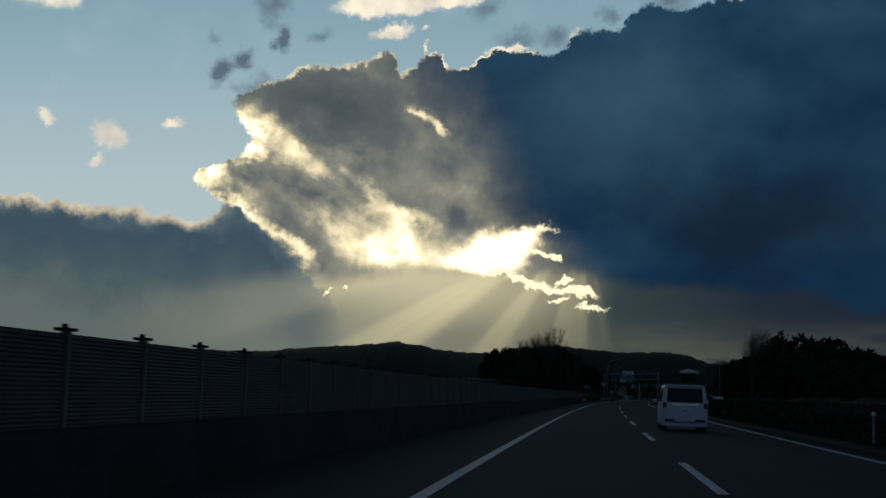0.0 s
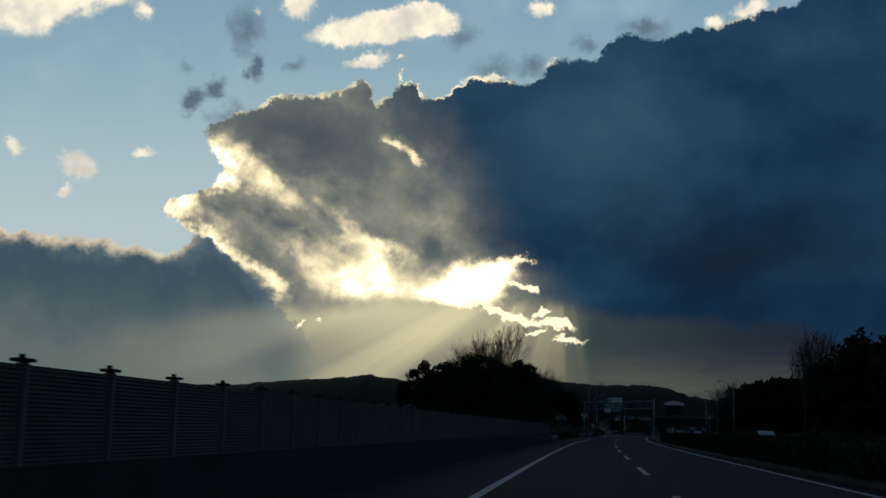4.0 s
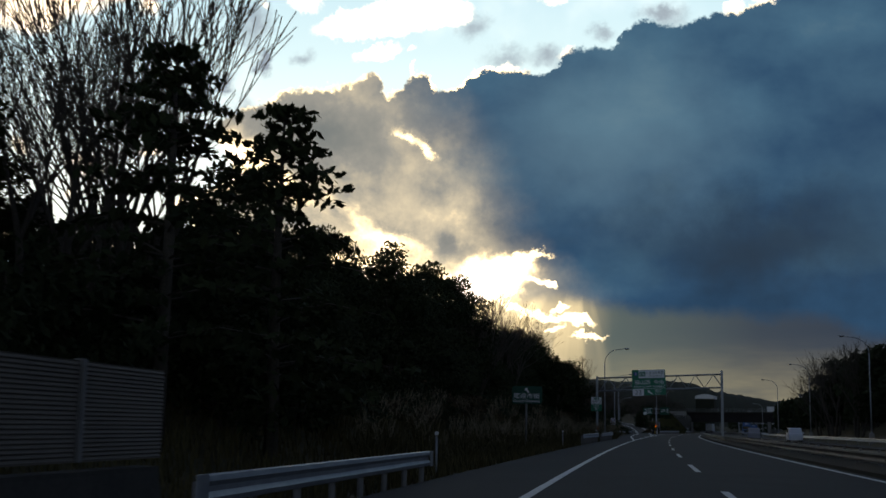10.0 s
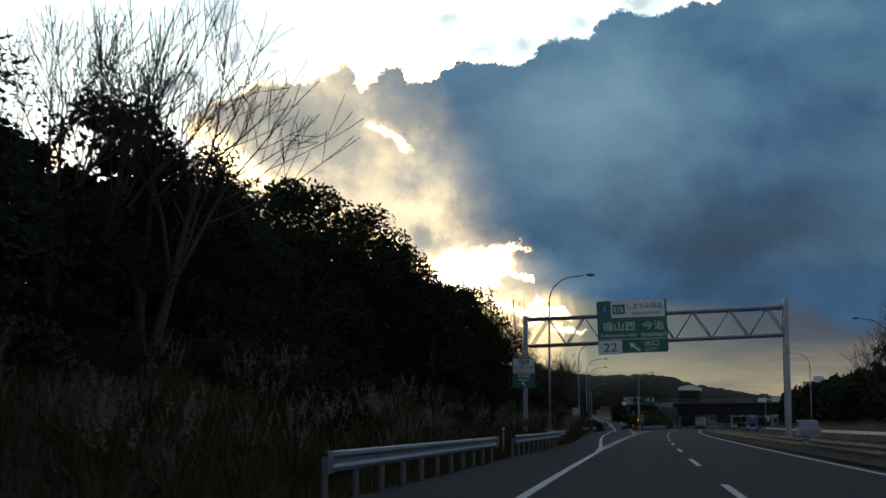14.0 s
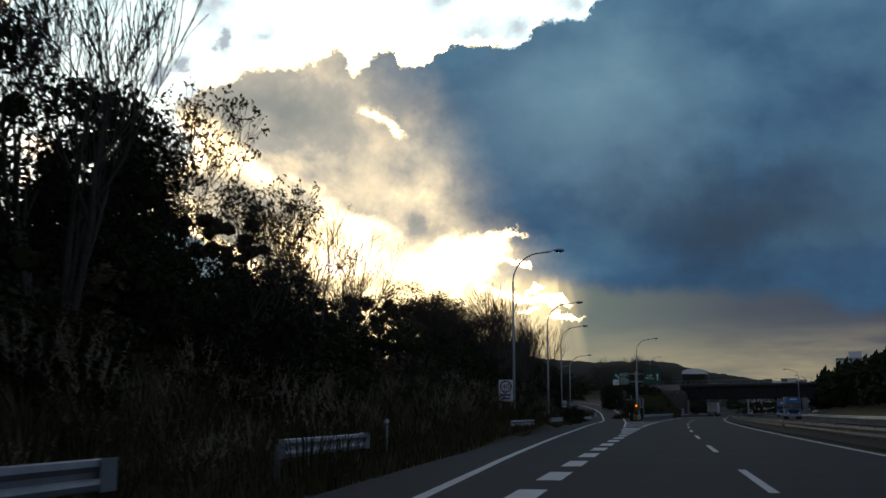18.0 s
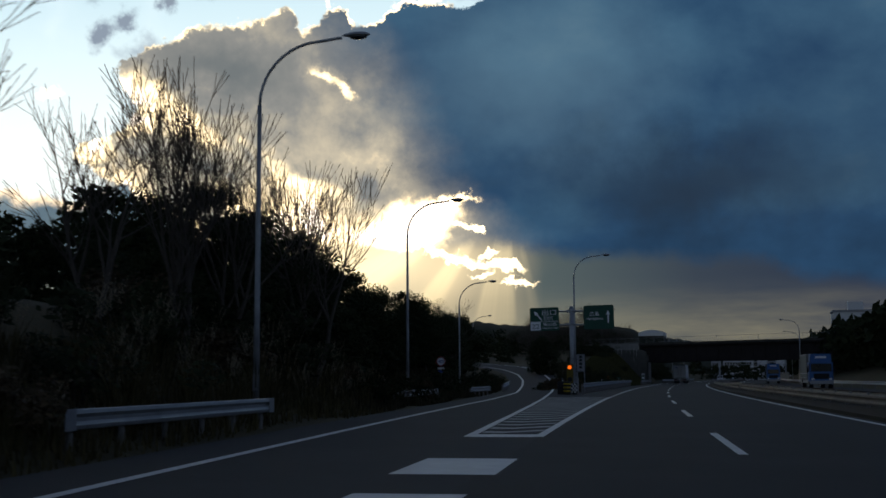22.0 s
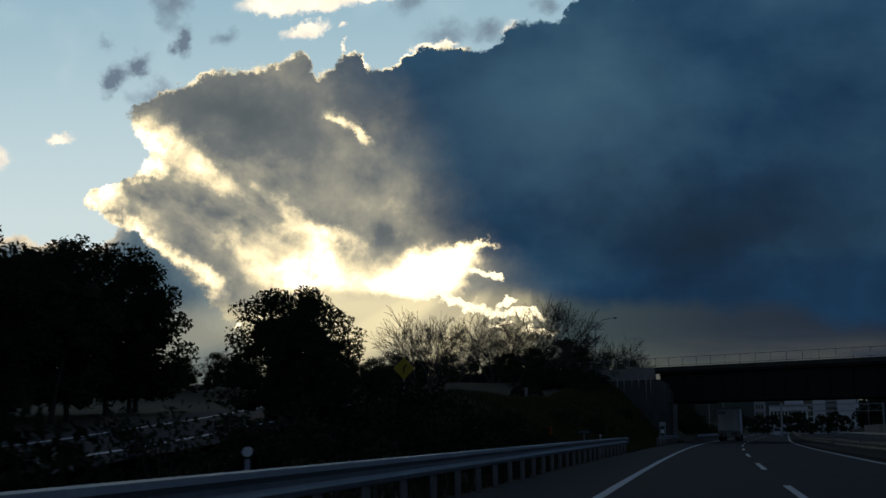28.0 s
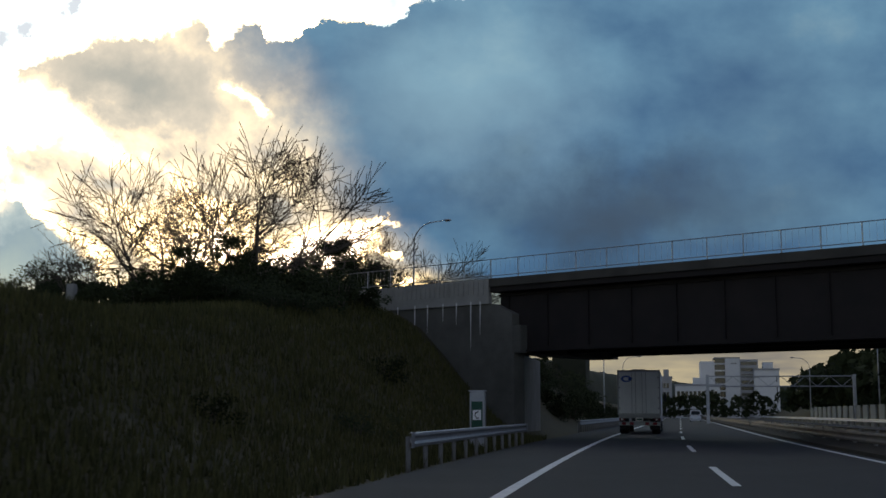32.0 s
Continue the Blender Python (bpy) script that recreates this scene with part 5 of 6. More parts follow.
def opposite_barrier():
    t = thing("noise_panels", Matrix(), "row of pale green noise panels with gaps behind the opposite lanes", "barrier", "", "structure")
    first = None
    for k in range(22):
        if first is None:
            o = part("panel", box(-0.06, 0.06, 0.1, 3.4, 0, 2.3, 0.02), PALE_PANEL, t)
            first = o.data
        else:
            o = new("panel", first)
            o.parent = t
        o.matrix_world = M(636 + 5.2 * k, 21.2, -0.1)
    return t


opposite_barrier()
guard_rail(120, 1000, 20.9, 0.72, "far guard rail beyond the opposite carriageway", -1, 0.0, 8.0)


# ---------- signs ----------
def gantry():
    t = thing("sign_gantry", M(310.2, 0, 0), "blue-grey steel truss gantry with a green exit sign", "sign gantry")
    GST = STEEL
    part("post", box(-6.5, -6.26, -0.12, 0.12, -0.3, 7.1, 0.03), GST, t)
    part("post", box(7.45, 7.69, -0.12, 0.12, -0.3, 7.9, 0.03), GST, t)
    part("post", box(7.45, 7.69, 0.8, 1.04, -0.3, 7.9, 0.03), GST, t)
    tilt = lambda x: (x + 6.4) * 0.042
    for y in (0.0, 0.9):
        for z in (6.9, 5.42):
            part("chord", tube([(-6.3, y, z + tilt(-6.3)), (7.5, y, z + tilt(7.5))], 0.075, 8), GST, t, "", True)
    for k in range(14):
        x0, x1 = -6.1 + k * 0.98, -6.1 + (k + 1) * 0.98
        for y in (0.0, 0.9):
            za, zb = (5.42, 6.9) if k % 2 == 0 else (6.9, 5.42)
            part("brace", tube([(x0, y, za + tilt(x0)), (x1, y, zb + tilt(x1))], 0.035, 6), GST, t, "", True)
        part("brace", tube([(x1, 0.0, 6.9 + tilt(x1)), (x1, 0.9, 6.9 + tilt(x1))], 0.03, 6), GST, t, "", True)
        if k % 2:
            part("strut", tube([(x1, 0.0, 5.42 + tilt(x1)), (x1, 0.9, 5.42 + tilt(x1))], 0.03, 6), GST, t, "", True)
    w, h, cx, cz = 3.76, 3.02, -0.53, 6.52
    b = sign_board(w, h, 0, 0, GREEN, t)
    b.matrix_basis = pose(cx, -0.22, cz - 0.06, 0, -2.0, 0) @ Matrix.Diagonal((1.0, 1.0, 0.95, 1.0))
    plate(-1.1, 1.78, 0.52, 1.5, WHITE, b)
    plate(-1.02, -0.35, 0.72, 1.28, GREEN, b, -0.03)
    lettering("E76", -0.93, 0.83, 0.5, 0.33, WHITE, b, -0.04)
    lettering("しまなみ海道", -0.2, 0.98, 1.85, 0.36, DARK_GREEN, b)
    lettering("SHIMANAMI EXP", 0.0, 0.66, 1.5, 0.17, DARK_GREEN, b)
    shield = prism([(-0.22, 0.12), (-0.12, 0.2), (0.12, 0.2), (0.22, 0.12), (0.18, -0.08), (0, -0.24), (-0.18, -0.08)], -0.03, -0.02)
    for v in shield.verts:
        v.co += Vector((-1.45, 0, 1.02))
    sh = part("route_shield", shield, BLUE, b, "blue route shield")
    lettering("2", -1.53, 0.93, 0.16, 0.24, WHITE, sh, -0.036)
    lettering("福山西", -1.6, -0.22, 1.75, 0.5, WHITE, b)
    lettering("今治", 0.55, -0.22, 1.15, 0.5, WHITE, b)
    lettering("Fukuyama-nishi", -1.7, -0.64, 1.95, 0.28, WHITE, b)
    lettering("Imabari", 0.48, -0.60, 1.3, 0.26, WHITE, b)
    plate(-1.88, 1.88, -0.74, -0.71, WHITE, b, -0.024, "line", 0.01)
    plate(-1.86, -0.6, -1.56, -0.78, WHITE, b)
    lettering("22", -1.58, -1.4, 0.72, 0.48, DARK_GREEN, b)
    arrow(0.35, -1.4, 0.72, 50, WHITE, b)
    lettering("出口", 0.65, -1.14, 0.72, 0.32, WHITE, b)
    lettering("EXIT", 0.68, -1.45, 0.6, 0.2, WHITE, b)
    for x in (-1.2, 0.2, 1.2):
        part("bracket", box(cx + x - 0.04, cx + x + 0.04, -0.17, 0.05, 5.2, 7.6), GST, t)
    b2 = sign_board(1.22, 1.6, 0, 0, GREEN, t, WHITE, "side_board", 0.08)
    b2.matrix_basis = pose(-6.45, -0.26, 3.93)
    plate(-0.58, 0.58, -0.02, 0.76, WHITE, b2)
    plate(-0.3, 0.3, 0.46, 0.72, GREEN, b2, -0.03)
    lettering("E76", -0.24, 0.5, 0.48, 0.18, WHITE, b2, -0.04)
    lettering("西瀬戸道", -0.54, 0.16, 1.08, 0.24, DARK_GREEN, b2)
    lettering("NISHISETO EXP", -0.53, 0.01, 1.06, 0.11, DARK_GREEN, b2)
    lettering("四国", -0.3, -0.26, 0.62, 0.2, WHITE, b2)
    lettering("Shikoku", -0.28, -0.43, 0.56, 0.12, WHITE, b2)
    arrow(0.12, -0.72, 0.34, 45, WHITE, b2, -0.03, 0.07)
    for x in (-6.45, 7.58):
        part("foot", box(x - 0.35, x + 0.35, -0.4, 1.3, -0.4, 0.02, 0.03), CONCRETE, t)
    return t


gantry()


def town_sign():
    t = thing("direction_sign", M(242.2, -6.55, 0), "green direction sign on one post in the verge grass", "road sign")
    # Darker sign green here: the board's unlit look is put into the colour.
    b = sign_board(1.72, 1.0, 0, 0, DARK_GREEN, t)
    b.matrix_basis = pose(0, 0, 3.0)
    lettering("尾道市街", -0.78, -0.2, 1.5, 0.3, WHITE, b)
    lettering("Central Onomichi", -0.78, -0.42, 1.5, 0.17, WHITE, b)
    arrow(0.1, 0.14, 0.33, 40, WHITE, b, -0.03, 0.08)
    part("post", tube([(-0.05, 0.09, -0.4 + at_ground(242, -6.4)), (-0.05, 0.09, 3.4)], 0.06, 10), POST_STEEL, t, "", True)
    for z in (2.7, 3.3):
        part("clamp", box(-0.5, 0.4, 0.03, 0.06, z - 0.03, z + 0.03), POST_STEEL, t)


town_sign()


def exit_sign():
    t = thing("exit_sign", M(476.8, -5.5, 0), "twin dark green exit signs on one thick steel pole", "road sign")
    part("pole", tube([(0, 0, -0.3), (0, 0, 6.66)], 0.165, 16), STEEL, t, "", True)
    part("cap", tube([(0, 0, 6.66), (0, 0, 6.7)], [0.18, 0.16], 16), STEEL, t)
    for z in (6.32, 5.28):
        part("collar", tube([(0, 0, z - 0.12), (0, 0, z + 0.12)], 0.19, 16), STEEL, t)
        part("arm", tube([(-1.05, 0, z), (-0.16, 0, z)], 0.065, 8), STEEL, t, "", True)
        part("arm", tube([(0.16, 0, z), (1.2, 0, z)], 0.065, 8), STEEL, t, "", True)
        for x in (-0.3, 0.3):
            part("flange", tube([(x - 0.06, 0, z), (x + 0.06, 0, z)], 0.13, 10), STEEL, t)
    b = sign_board(2.26, 1.8, 0, 0, DARK_GREEN, t, WHITE, "exit_board", 0.14)
    b.matrix_basis = pose(-2.08, -0.09, 5.74, 0, -1.0, 0)
    lettering("出口", -0.18, 0.28, 1.1, 0.44, WHITE, b)
    lettering("EXIT", -0.02, -0.08, 0.72, 0.26, WHITE, b)
    arrow(-0.22, -0.06, 0.92, 40, WHITE, b, -0.03, 0.1)
    plate(-1.08, 1.08, -0.2, -0.17, WHITE, b, -0.024, "line", 0.01)
    plate(-1.09, -0.3, -0.86, -0.22, WHITE, b)
    lettering("22", -0.96, -0.72, 0.54, 0.34, DARK_GREEN, b)
    lettering("福山西", -0.12, -0.54, 1.04, 0.28, WHITE, b)
    lettering("Fukuyama-nishi", -0.22, -0.8, 1.24, 0.17, WHITE, b)
    b2 = sign_board(2.32, 1.84, 0, 0, DARK_GREEN, t, WHITE, "ahead_board", 0.14)
    b2.matrix_basis = pose(2.1, -0.09, 5.84, 0, -1.0, 0)
    lettering("広島", -0.68, 0.1, 0.72, 0.32, WHITE, b2)
    lettering("Hiroshima", -0.92, -0.22, 1.24, 0.22, WHITE, b2)
    arrow(0.72, -0.45, 1.0, 0, WHITE, b2, -0.03, 0.1)
    part("footing", tube([(0, 0, -0.4), (0, 0, 0.12)], 0.45, 16), CONCRETE, t)


exit_sign()


def disc(r, y0, y1, bm=None, sides=28):
    return prism([(r * math.cos(k * math.tau / sides), r * math.sin(k * math.tau / sides)) for k in range(sides)], y0, y1, bm)


def ring(r0, r1, y, sides=28):
    bm = bmesh.new()
    a = [bm.verts.new((r0 * math.cos(k * math.tau / sides), y, r0 * math.sin(k * math.tau / sides))) for k in range(sides)]
    b = [bm.verts.new((r1 * math.cos(k * math.tau / sides), y, r1 * math.sin(k * math.tau / sides))) for k in range(sides)]
    for k in range(sides):
        bm.faces.new((a[k], a[(k + 1) % sides], b[(k + 1) % sides], b[k]))
    bmesh.ops.recalc_face_normals(bm, faces=bm.faces)
    bmesh.ops.solidify(bm, geom=bm.faces, thickness=0.006)
    return bm


def limit_sign():
    t = thing("speed_limit_sign", M(382.6, -8.72, 0), "white rectangular speed limit board with ringed number", "road sign")
    b = sign_board(0.82, 1.22, 0, 0, WHITE, t, WHITE, "board", 0.03)
    b.matrix_basis = pose(0, 0, 2.42)
    r = part("ring", ring(0.27, 0.345, -0.03), RED, b, "red ring")
    r.matrix_basis = pose(0, 0, 0.22)
    lettering("40", -0.2, 0.08, 0.4, 0.28, BLUE, b)
    for k in range(2):
        plate(-0.28 + 0.03 * k, 0.28 - 0.06 * k, -0.3 - 0.2 * k, -0.2 - 0.2 * k, BLUE, b, -0.022, "text_bar", 0.01)
    for x in (-0.3, 0.3):
        part("post", tube([(x, 0.06, -0.4), (x, 0.06, 3.0)], 0.035, 8), STEEL, t, "", True)


limit_sign()


def round_limit():
    t = thing("speed_limit_sign", M(470.3, -14.55, 0), "round speed limit sign on a thin post", "road sign")
    part("post", tube([(0, 0.05, -1.2), (0, 0.05, 2.75)], 0.032, 8), STEEL, t, "", True)
    b = part("disc", disc(0.36, -0.015, 0.015), WHITE, t)
    b.matrix_basis = pose(0, 0, 2.45)
    part("ring", ring(0.28, 0.36, -0.028), RED, b, "red ring")
    lettering("40", -0.2, -0.13, 0.4, 0.27, BLUE, b)
    for z, w, m in ((1.95, 0.5, WHITE), (1.72, 0.4, BLUE)):
        part("plate", box(-w / 2, w / 2, -0.015, 0.015, z - 0.08, z + 0.08, 0.01), m, t)


round_limit()


def gore_nose():
    t = thing("warning_light", M(471.9, -5.3, 0), "yellow panel with a lit amber flashing lamp", "warning light")
    part("panel", box(-0.23, 0.23, -0.02, 0.1, 0.6, 2.2, 0.02), OCHRE, t)
    part("hood", tube([(0, -0.16, 1.97), (0, 0.0, 1.97)], 0.17, 16), BLACK, t)
    lens = disc(0.14, -0.175, -0.16)
    for v in lens.verts:
        v.co.z += 1.97
    part("lens", lens, AMBER, t, "lit amber lens")
    low = tube([(0, -0.13, 1.1), (0, 0, 1.1)], 0.17, 16)
    part("dark_lamp", low, BLACK, t)
    part("post", tube([(0, 0.1, -0.3), (0, 0.1, 2.15)], 0.06, 8), STEEL, t)
    for s, l, kind in ((469.7, -5.35, 1), (470.5, -5.85, 0)):
        dr = thing("crash_drum", M(s, l, 0), "yellow and black banded crash cushion drum" if kind else "plain dark crash cushion drum", "crash drum", "drums at the gore")
        part("drum", tube([(0, 0, 0), (0, 0, 0.04), (0, 0, 0.92), (0, 0, 0.96)], [0.23, 0.25, 0.25, 0.21], 18), BLACK, dr, "", True)
        for z in ((0.22, 0.47, 0.72) if kind else ()):
            part("band", tube([(0, 0, z), (0, 0, z + 0.12)], 0.256, 18), YELLOW, dr, "bright yellow band", True)
    yb = thing("crash_cushion", M(472.3, -5.55, 0), "dull yellow crash cushion box before the guard rail", "barrier")
    part("body", box(-0.36, 0.42, 0, 1.9, 0.12, 0.9, 0.05), DARK_CONCRETE, yb, "dull grey cushion body")
    part("front_cover", box(-0.3, 0.36, -0.04, 0.0, 0.2, 0.86, 0.02), OCHRE, yb, "dull yellow front cover")
    for k in range(4):
        part("side_panel", box(0.425, 0.445, 0.08 + k * 0.46, 0.48 + k * 0.46, 0.2, 0.9, 0.01), STEEL, yb)
    part("rail_joint", box(-0.3, 0.62, 1.9, 2.6, 0.3, 0.95, 0.04), STEEL, yb)
    part("base", box(-0.36, 0.36, 0.1, 1.8, -0.2, 0.12), BLACK, yb)
    cp = thing("checker_panel", M(470.1, -4.87, 0), "black and white checkered marker panel beside the crash drum", "marker")
    part("board", box(-0.23, 0.23, 0.0, 0.03, 0.12, 0.82, 0.01), BLACK, cp)
    part("foot", box(-0.16, 0.16, -0.02, 0.16, 0.0, 0.12, 0.01), BLACK, cp)
    for i in range(4):
        for k in range(5):
            if (i + k) % 2 == 0:
                part("check", box(-0.21 + i * 0.105, -0.105 + i * 0.105, -0.008, 0.0, 0.15 + k * 0.13, 0.28 + k * 0.13), WHITE, cp, "white square")
    ws = thing("upright_notice", M(481.6, -5.2, 0), "tall grey notice board with a column of dark characters", "road sign")
    part("board", box(-0.35, 0.35, -0.02, 0.03, 1.7, 3.12, 0.02), FACADE_GREY, ws)
    for x in (-0.35, 0.35):
        part("edge_strip", box(x - 0.02, x + 0.02, -0.035, 0.04, 1.68, 3.14), BLACK, ws)
    for z in (1.7, 3.12):
        part("edge_strip", box(-0.33, 0.33, -0.035, 0.04, z - 0.02, z + 0.02), BLACK, ws)
    for k in range(4):
        z = 3.0 - k * 0.28
        part("text_bar", box(-0.12, 0.12, -0.03, -0.022, z - 0.2, z), BLACK, ws)
    part("text_bar", box(-0.02, 0.02, -0.03, -0.022, 1.76, 1.88), BLACK, ws)
    for x in (-0.3, 0.3):
        part("post", tube([(x, 0.08, -0.3), (x * 0.9, 0.08, 3.0)], 0.045, 8), STEEL, ws)


gore_nose()


def delineator(s, l, z=None):
    t = thing("delineator", M(s, l, 0 if z is None else z), "thin delineator post with a round white reflector", "delineator", "delineators along the verge")
    part("post", tube([(0, 0, -0.4), (0, 0, 0.9)], 0.03, 8), STEEL, t, "", True)
    d = disc(0.055, -0.02, 0.02)
    for v in d.verts:
        v.co.z += 0.98
    part("reflector", d, REFLECTOR, t)
    return t


dl = delineator(248.5, -5.0)
for s, l in ((10, -4.95), (60, -4.95), (118, -4.95), (160, -4.95), (206.7, -5.3), (292.5, -5.4), (345, -6.6), (505, -4.95), (547.4, -5.0), (30, 6.9), (90, 6.9)):
    copy_thing(dl, M(s, l, 0.0))


def verge_bits():
    ph = thing("emergency_phone", M(604.5, -5.75, 0), "grey emergency telephone box on the verge", "telephone box")
    part("cabinet", box(-0.27, 0.27, -0.2, 0.2, 0.0, 1.95, 0.03), STEEL, ph)
    part("panel", box(-0.2, 0.2, -0.214, -0.204, 0.55, 1.6, 0.0), DARK_GREEN, ph, "green front panel")
    part("pictogram", box(-0.15, 0.15, -0.224, -0.216, 0.95, 1.3, 0.0), WHITE, ph, "white field with handset")
    hs = tube([(0.06, -0.232, 1.24), (-0.05, -0.232, 1.2), (-0.07, -0.232, 1.1), (0.0, -0.232, 1.0), (0.07, -0.232, 1.02)], 0.02, 6)
    part("handset", hs, BLACK, ph)
    part("roof", box(-0.3, 0.3, -0.24, 0.22, 1.95, 2.0, 0.01), STEEL, ph)
    dm = thing("diamond_sign", M(557.5, -17.3, 0), "yellow diamond warning sign with a dark symbol", "road sign")
    g = at_ground(558, -17)
    part("post", tube([(0, 0.04, g - 0.3), (0, 0.04, 5.0)], 0.045, 8), STEEL, dm)
    b = part("board", prism([(0, -0.64), (0.64, 0), (0, 0.64), (-0.64, 0)], -0.015, 0.015), YELLOW, dm)
    b.matrix_basis = pose(0, 0, 4.8)
    part("symbol", prism([(-0.04, -0.3), (0.04, -0.3), (0.04, 0.0), (0.2, 0.17), (0.11, 0.24), (-0.04, 0.06)], -0.026, -0.02), BLACK, b)
    ob = thing("orange_marker", M(543.6, -6.85, 0), "small orange marker box on a post", "marker")
    part("box", box(-0.12, 0.12, -0.08, 0.08, 1.0, 1.4, 0.02), ORANGE, ob)
    part("post", tube([(0, 0, -0.4 + at_ground(543, -6.4)), (0, 0, 1.05)], 0.03, 6), STEEL, ob)
    copy_thing(ob, M(309, -6.25, 0.0))
    kp = thing("distance_plate", M(546.0, -5.6, 0), "small dark green distance plate with pale characters", "road sign")
    part("plate", box(-0.28, 0.28, -0.01, 0.01, 1.05, 1.25, 0.01), DARK_GREEN, kp)
    for k in range(4):
        part("text_bar", box(-0.22 + k * 0.12, -0.14 + k * 0.12, -0.02, -0.014, 1.1, 1.2), PALE_PANEL, kp)
    part("post", tube([(0, 0.03, -0.4), (0, 0.03, 1.2)], 0.025, 6), STEEL, kp)
    for s, l, h in ((596, -17.9, 0.95), (596, -16.25, 0.95)):
        st = thing("clipped_bush", M(s, l, at_ground(s, l)), "dark clipped round bush on the terrace", "shrub", "clipped bushes")
        r2 = random.Random(int(s))
        V, F = [], []
        cs = []
        for k in range(60):
            a, e = r2.uniform(0, math.tau), r2.random()
            cs.append(Vector((0.62 * math.cos(a) * math.cos(e * 1.5), 0.62 * math.sin(a) * math.cos(e * 1.5), h * math.sin(e * 1.5))))
        V, F = leaf_mass(r2, cs, 0.22, 40, 0.06)
        c = new("foliage", to_mesh("foliage", V, F, LEAF))
        c.parent = st
    rp = thing("stone_post", M(596, -17.1, at_ground(596, -17.1)), "squared stone post between two bushes", "post")
    part("shaft", box(-0.13, 0.13, -0.13, 0.13, -0.3, 1.05, 0.03), CONCRETE, rp)


verge_bits()


# ---------- bridge ----------
def bridge():
    """A skewed overpass: y runs across it, x along it."""
    skew = math.degrees(math.atan2(-11, 20))
    t = thing("overpass", M(621.5, -6.0, 0, skew), "dark steel girder overpass with railing and concrete abutment", "bridge", "", "structure")
    part("girder", box(-1.6, 62, 0.0, 0.45, 4.33, 7.35, 0.03), DARK_STEEL, t, "deep dark brown steel girder")
    part("girder", box(-1.6, 62, 3.6, 4.0, 4.33, 7.35, 0.03), DARK_STEEL, t)
    part("girder", box(-1.6, 62, 8.0, 8.4, 4.33, 7.35, 0.03), DARK_STEEL, t)
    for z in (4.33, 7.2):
        part("flange", box(-1.6, 62, -0.12, 0.57, z - 0.04, z + 0.04), DARK_STEEL, t)
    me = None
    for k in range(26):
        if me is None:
            o = part("stiffener", box(-0.02, 0.02, -0.1, 0.0, 4.5, 7.15), DARK_STEEL, t)
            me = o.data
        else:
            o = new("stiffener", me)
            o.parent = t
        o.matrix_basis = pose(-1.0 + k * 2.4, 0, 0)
    part("deck", box(-1.8, 62, -0.62, 9.1, 7.35, 7.62, 0.02), DARK_STEEL, t)
    part("fascia", box(-1.8, 62, -0.75, -0.5, 7.62, 8.05, 0.02), BASE_CONCRETE, t, "dark concrete edge beam")
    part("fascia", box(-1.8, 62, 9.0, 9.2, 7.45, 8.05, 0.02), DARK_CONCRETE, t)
    me = None
    for k in range(44):
        if me is None:
            o = part("rail_post", tube([(0, -0.62, 8.05), (0, -0.62, 9.05)], 0.028, 6), STEEL, t)
            me = o.data
        else:
            o = new("rail_post", me)
            o.parent = t
        o.matrix_basis = pose(-14 + k * 1.75, 0, 0)
    for z in (9.05, 8.2):
        part("rail", tube([(-14.0, -0.62, z), (62, -0.62, z)], 0.024, 6), STEEL, t)
    net = bmesh.new()
    for k in range(250):
        x = -14 + k * 0.3
        tube([(x, -0.62, 8.2), (x, -0.62, 9.05)], 0.006, 3, net)
    part("railing_mesh", net, STEEL, t, "thin upright wires of the railing")
    part("parapet", box(-15.0, -1.8, -0.75, -0.45, 6.75, 8.05, 0.02), CONCRETE, t, "ribbed concrete parapet with dark streaks")
    r2 = random.Random(9)
    for k in range(40):
        x = -14.8 + k * 0.33
        part("rib", box(x, x + 0.17, -0.80, -0.752, 7.25 + r2.uniform(-0.05, 0.05), 7.98, 0.01), CONCRETE, t)
    for k in range(13):
        x, d = -13.5 + k * 0.95 + r2.uniform(-0.3, 0.3), r2.uniform(0.8, 2.6)
        part("lime_streak", prism([(x, 6.9), (x + 0.08, 6.9), (x + 0.03, 6.9 - d)], -0.768, -0.756), PAINT, t, "pale lime streak")
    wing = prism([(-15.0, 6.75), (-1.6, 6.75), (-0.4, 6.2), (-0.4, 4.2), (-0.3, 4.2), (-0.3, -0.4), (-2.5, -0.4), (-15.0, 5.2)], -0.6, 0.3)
    part("wing_wall", wing, DARK_CONCRETE, t, "dark concrete wing wall")
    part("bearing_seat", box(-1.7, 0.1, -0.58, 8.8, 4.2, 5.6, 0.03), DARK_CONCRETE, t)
    pr = part("pier", box(-1.6, 0, 0, 9.5, -0.4, 4.25, 0.05), CONCRETE, t, "pale concrete pier wall")
    pr.matrix_world = M(622.3, -6.4, 0)
    pr = part("pier", box(-0.5, 0.5, 0, 8.0, -0.4, 4.45, 0.05), CONCRETE, t)
    pr.matrix_world = M(603.0, 22.6, 0)
    part("abutment", box(44, 46, 0.6, 9.0, -0.4, 5.0, 0.05), CONCRETE, t)


bridge()


# ---------- vehicles ----------
def wheel(parent, x, y, r, w, mat_rim=STEEL):
    tyre = part("wheel", tube([(x - w / 2, y, r), (x - w / 2 + 0.03, y, r), (x + w / 2 - 0.03, y, r), (x + w / 2, y, r)], [r * 0.9, r, r, r * 0.9], 20), BLACK, parent, "black tyre", True)
    part("rim", tube([(x - w / 2 - 0.005, y, r), (x + w / 2 + 0.005, y, r)], r * 0.58, 14), mat_rim, tyre, "metal rim")
    return tyre


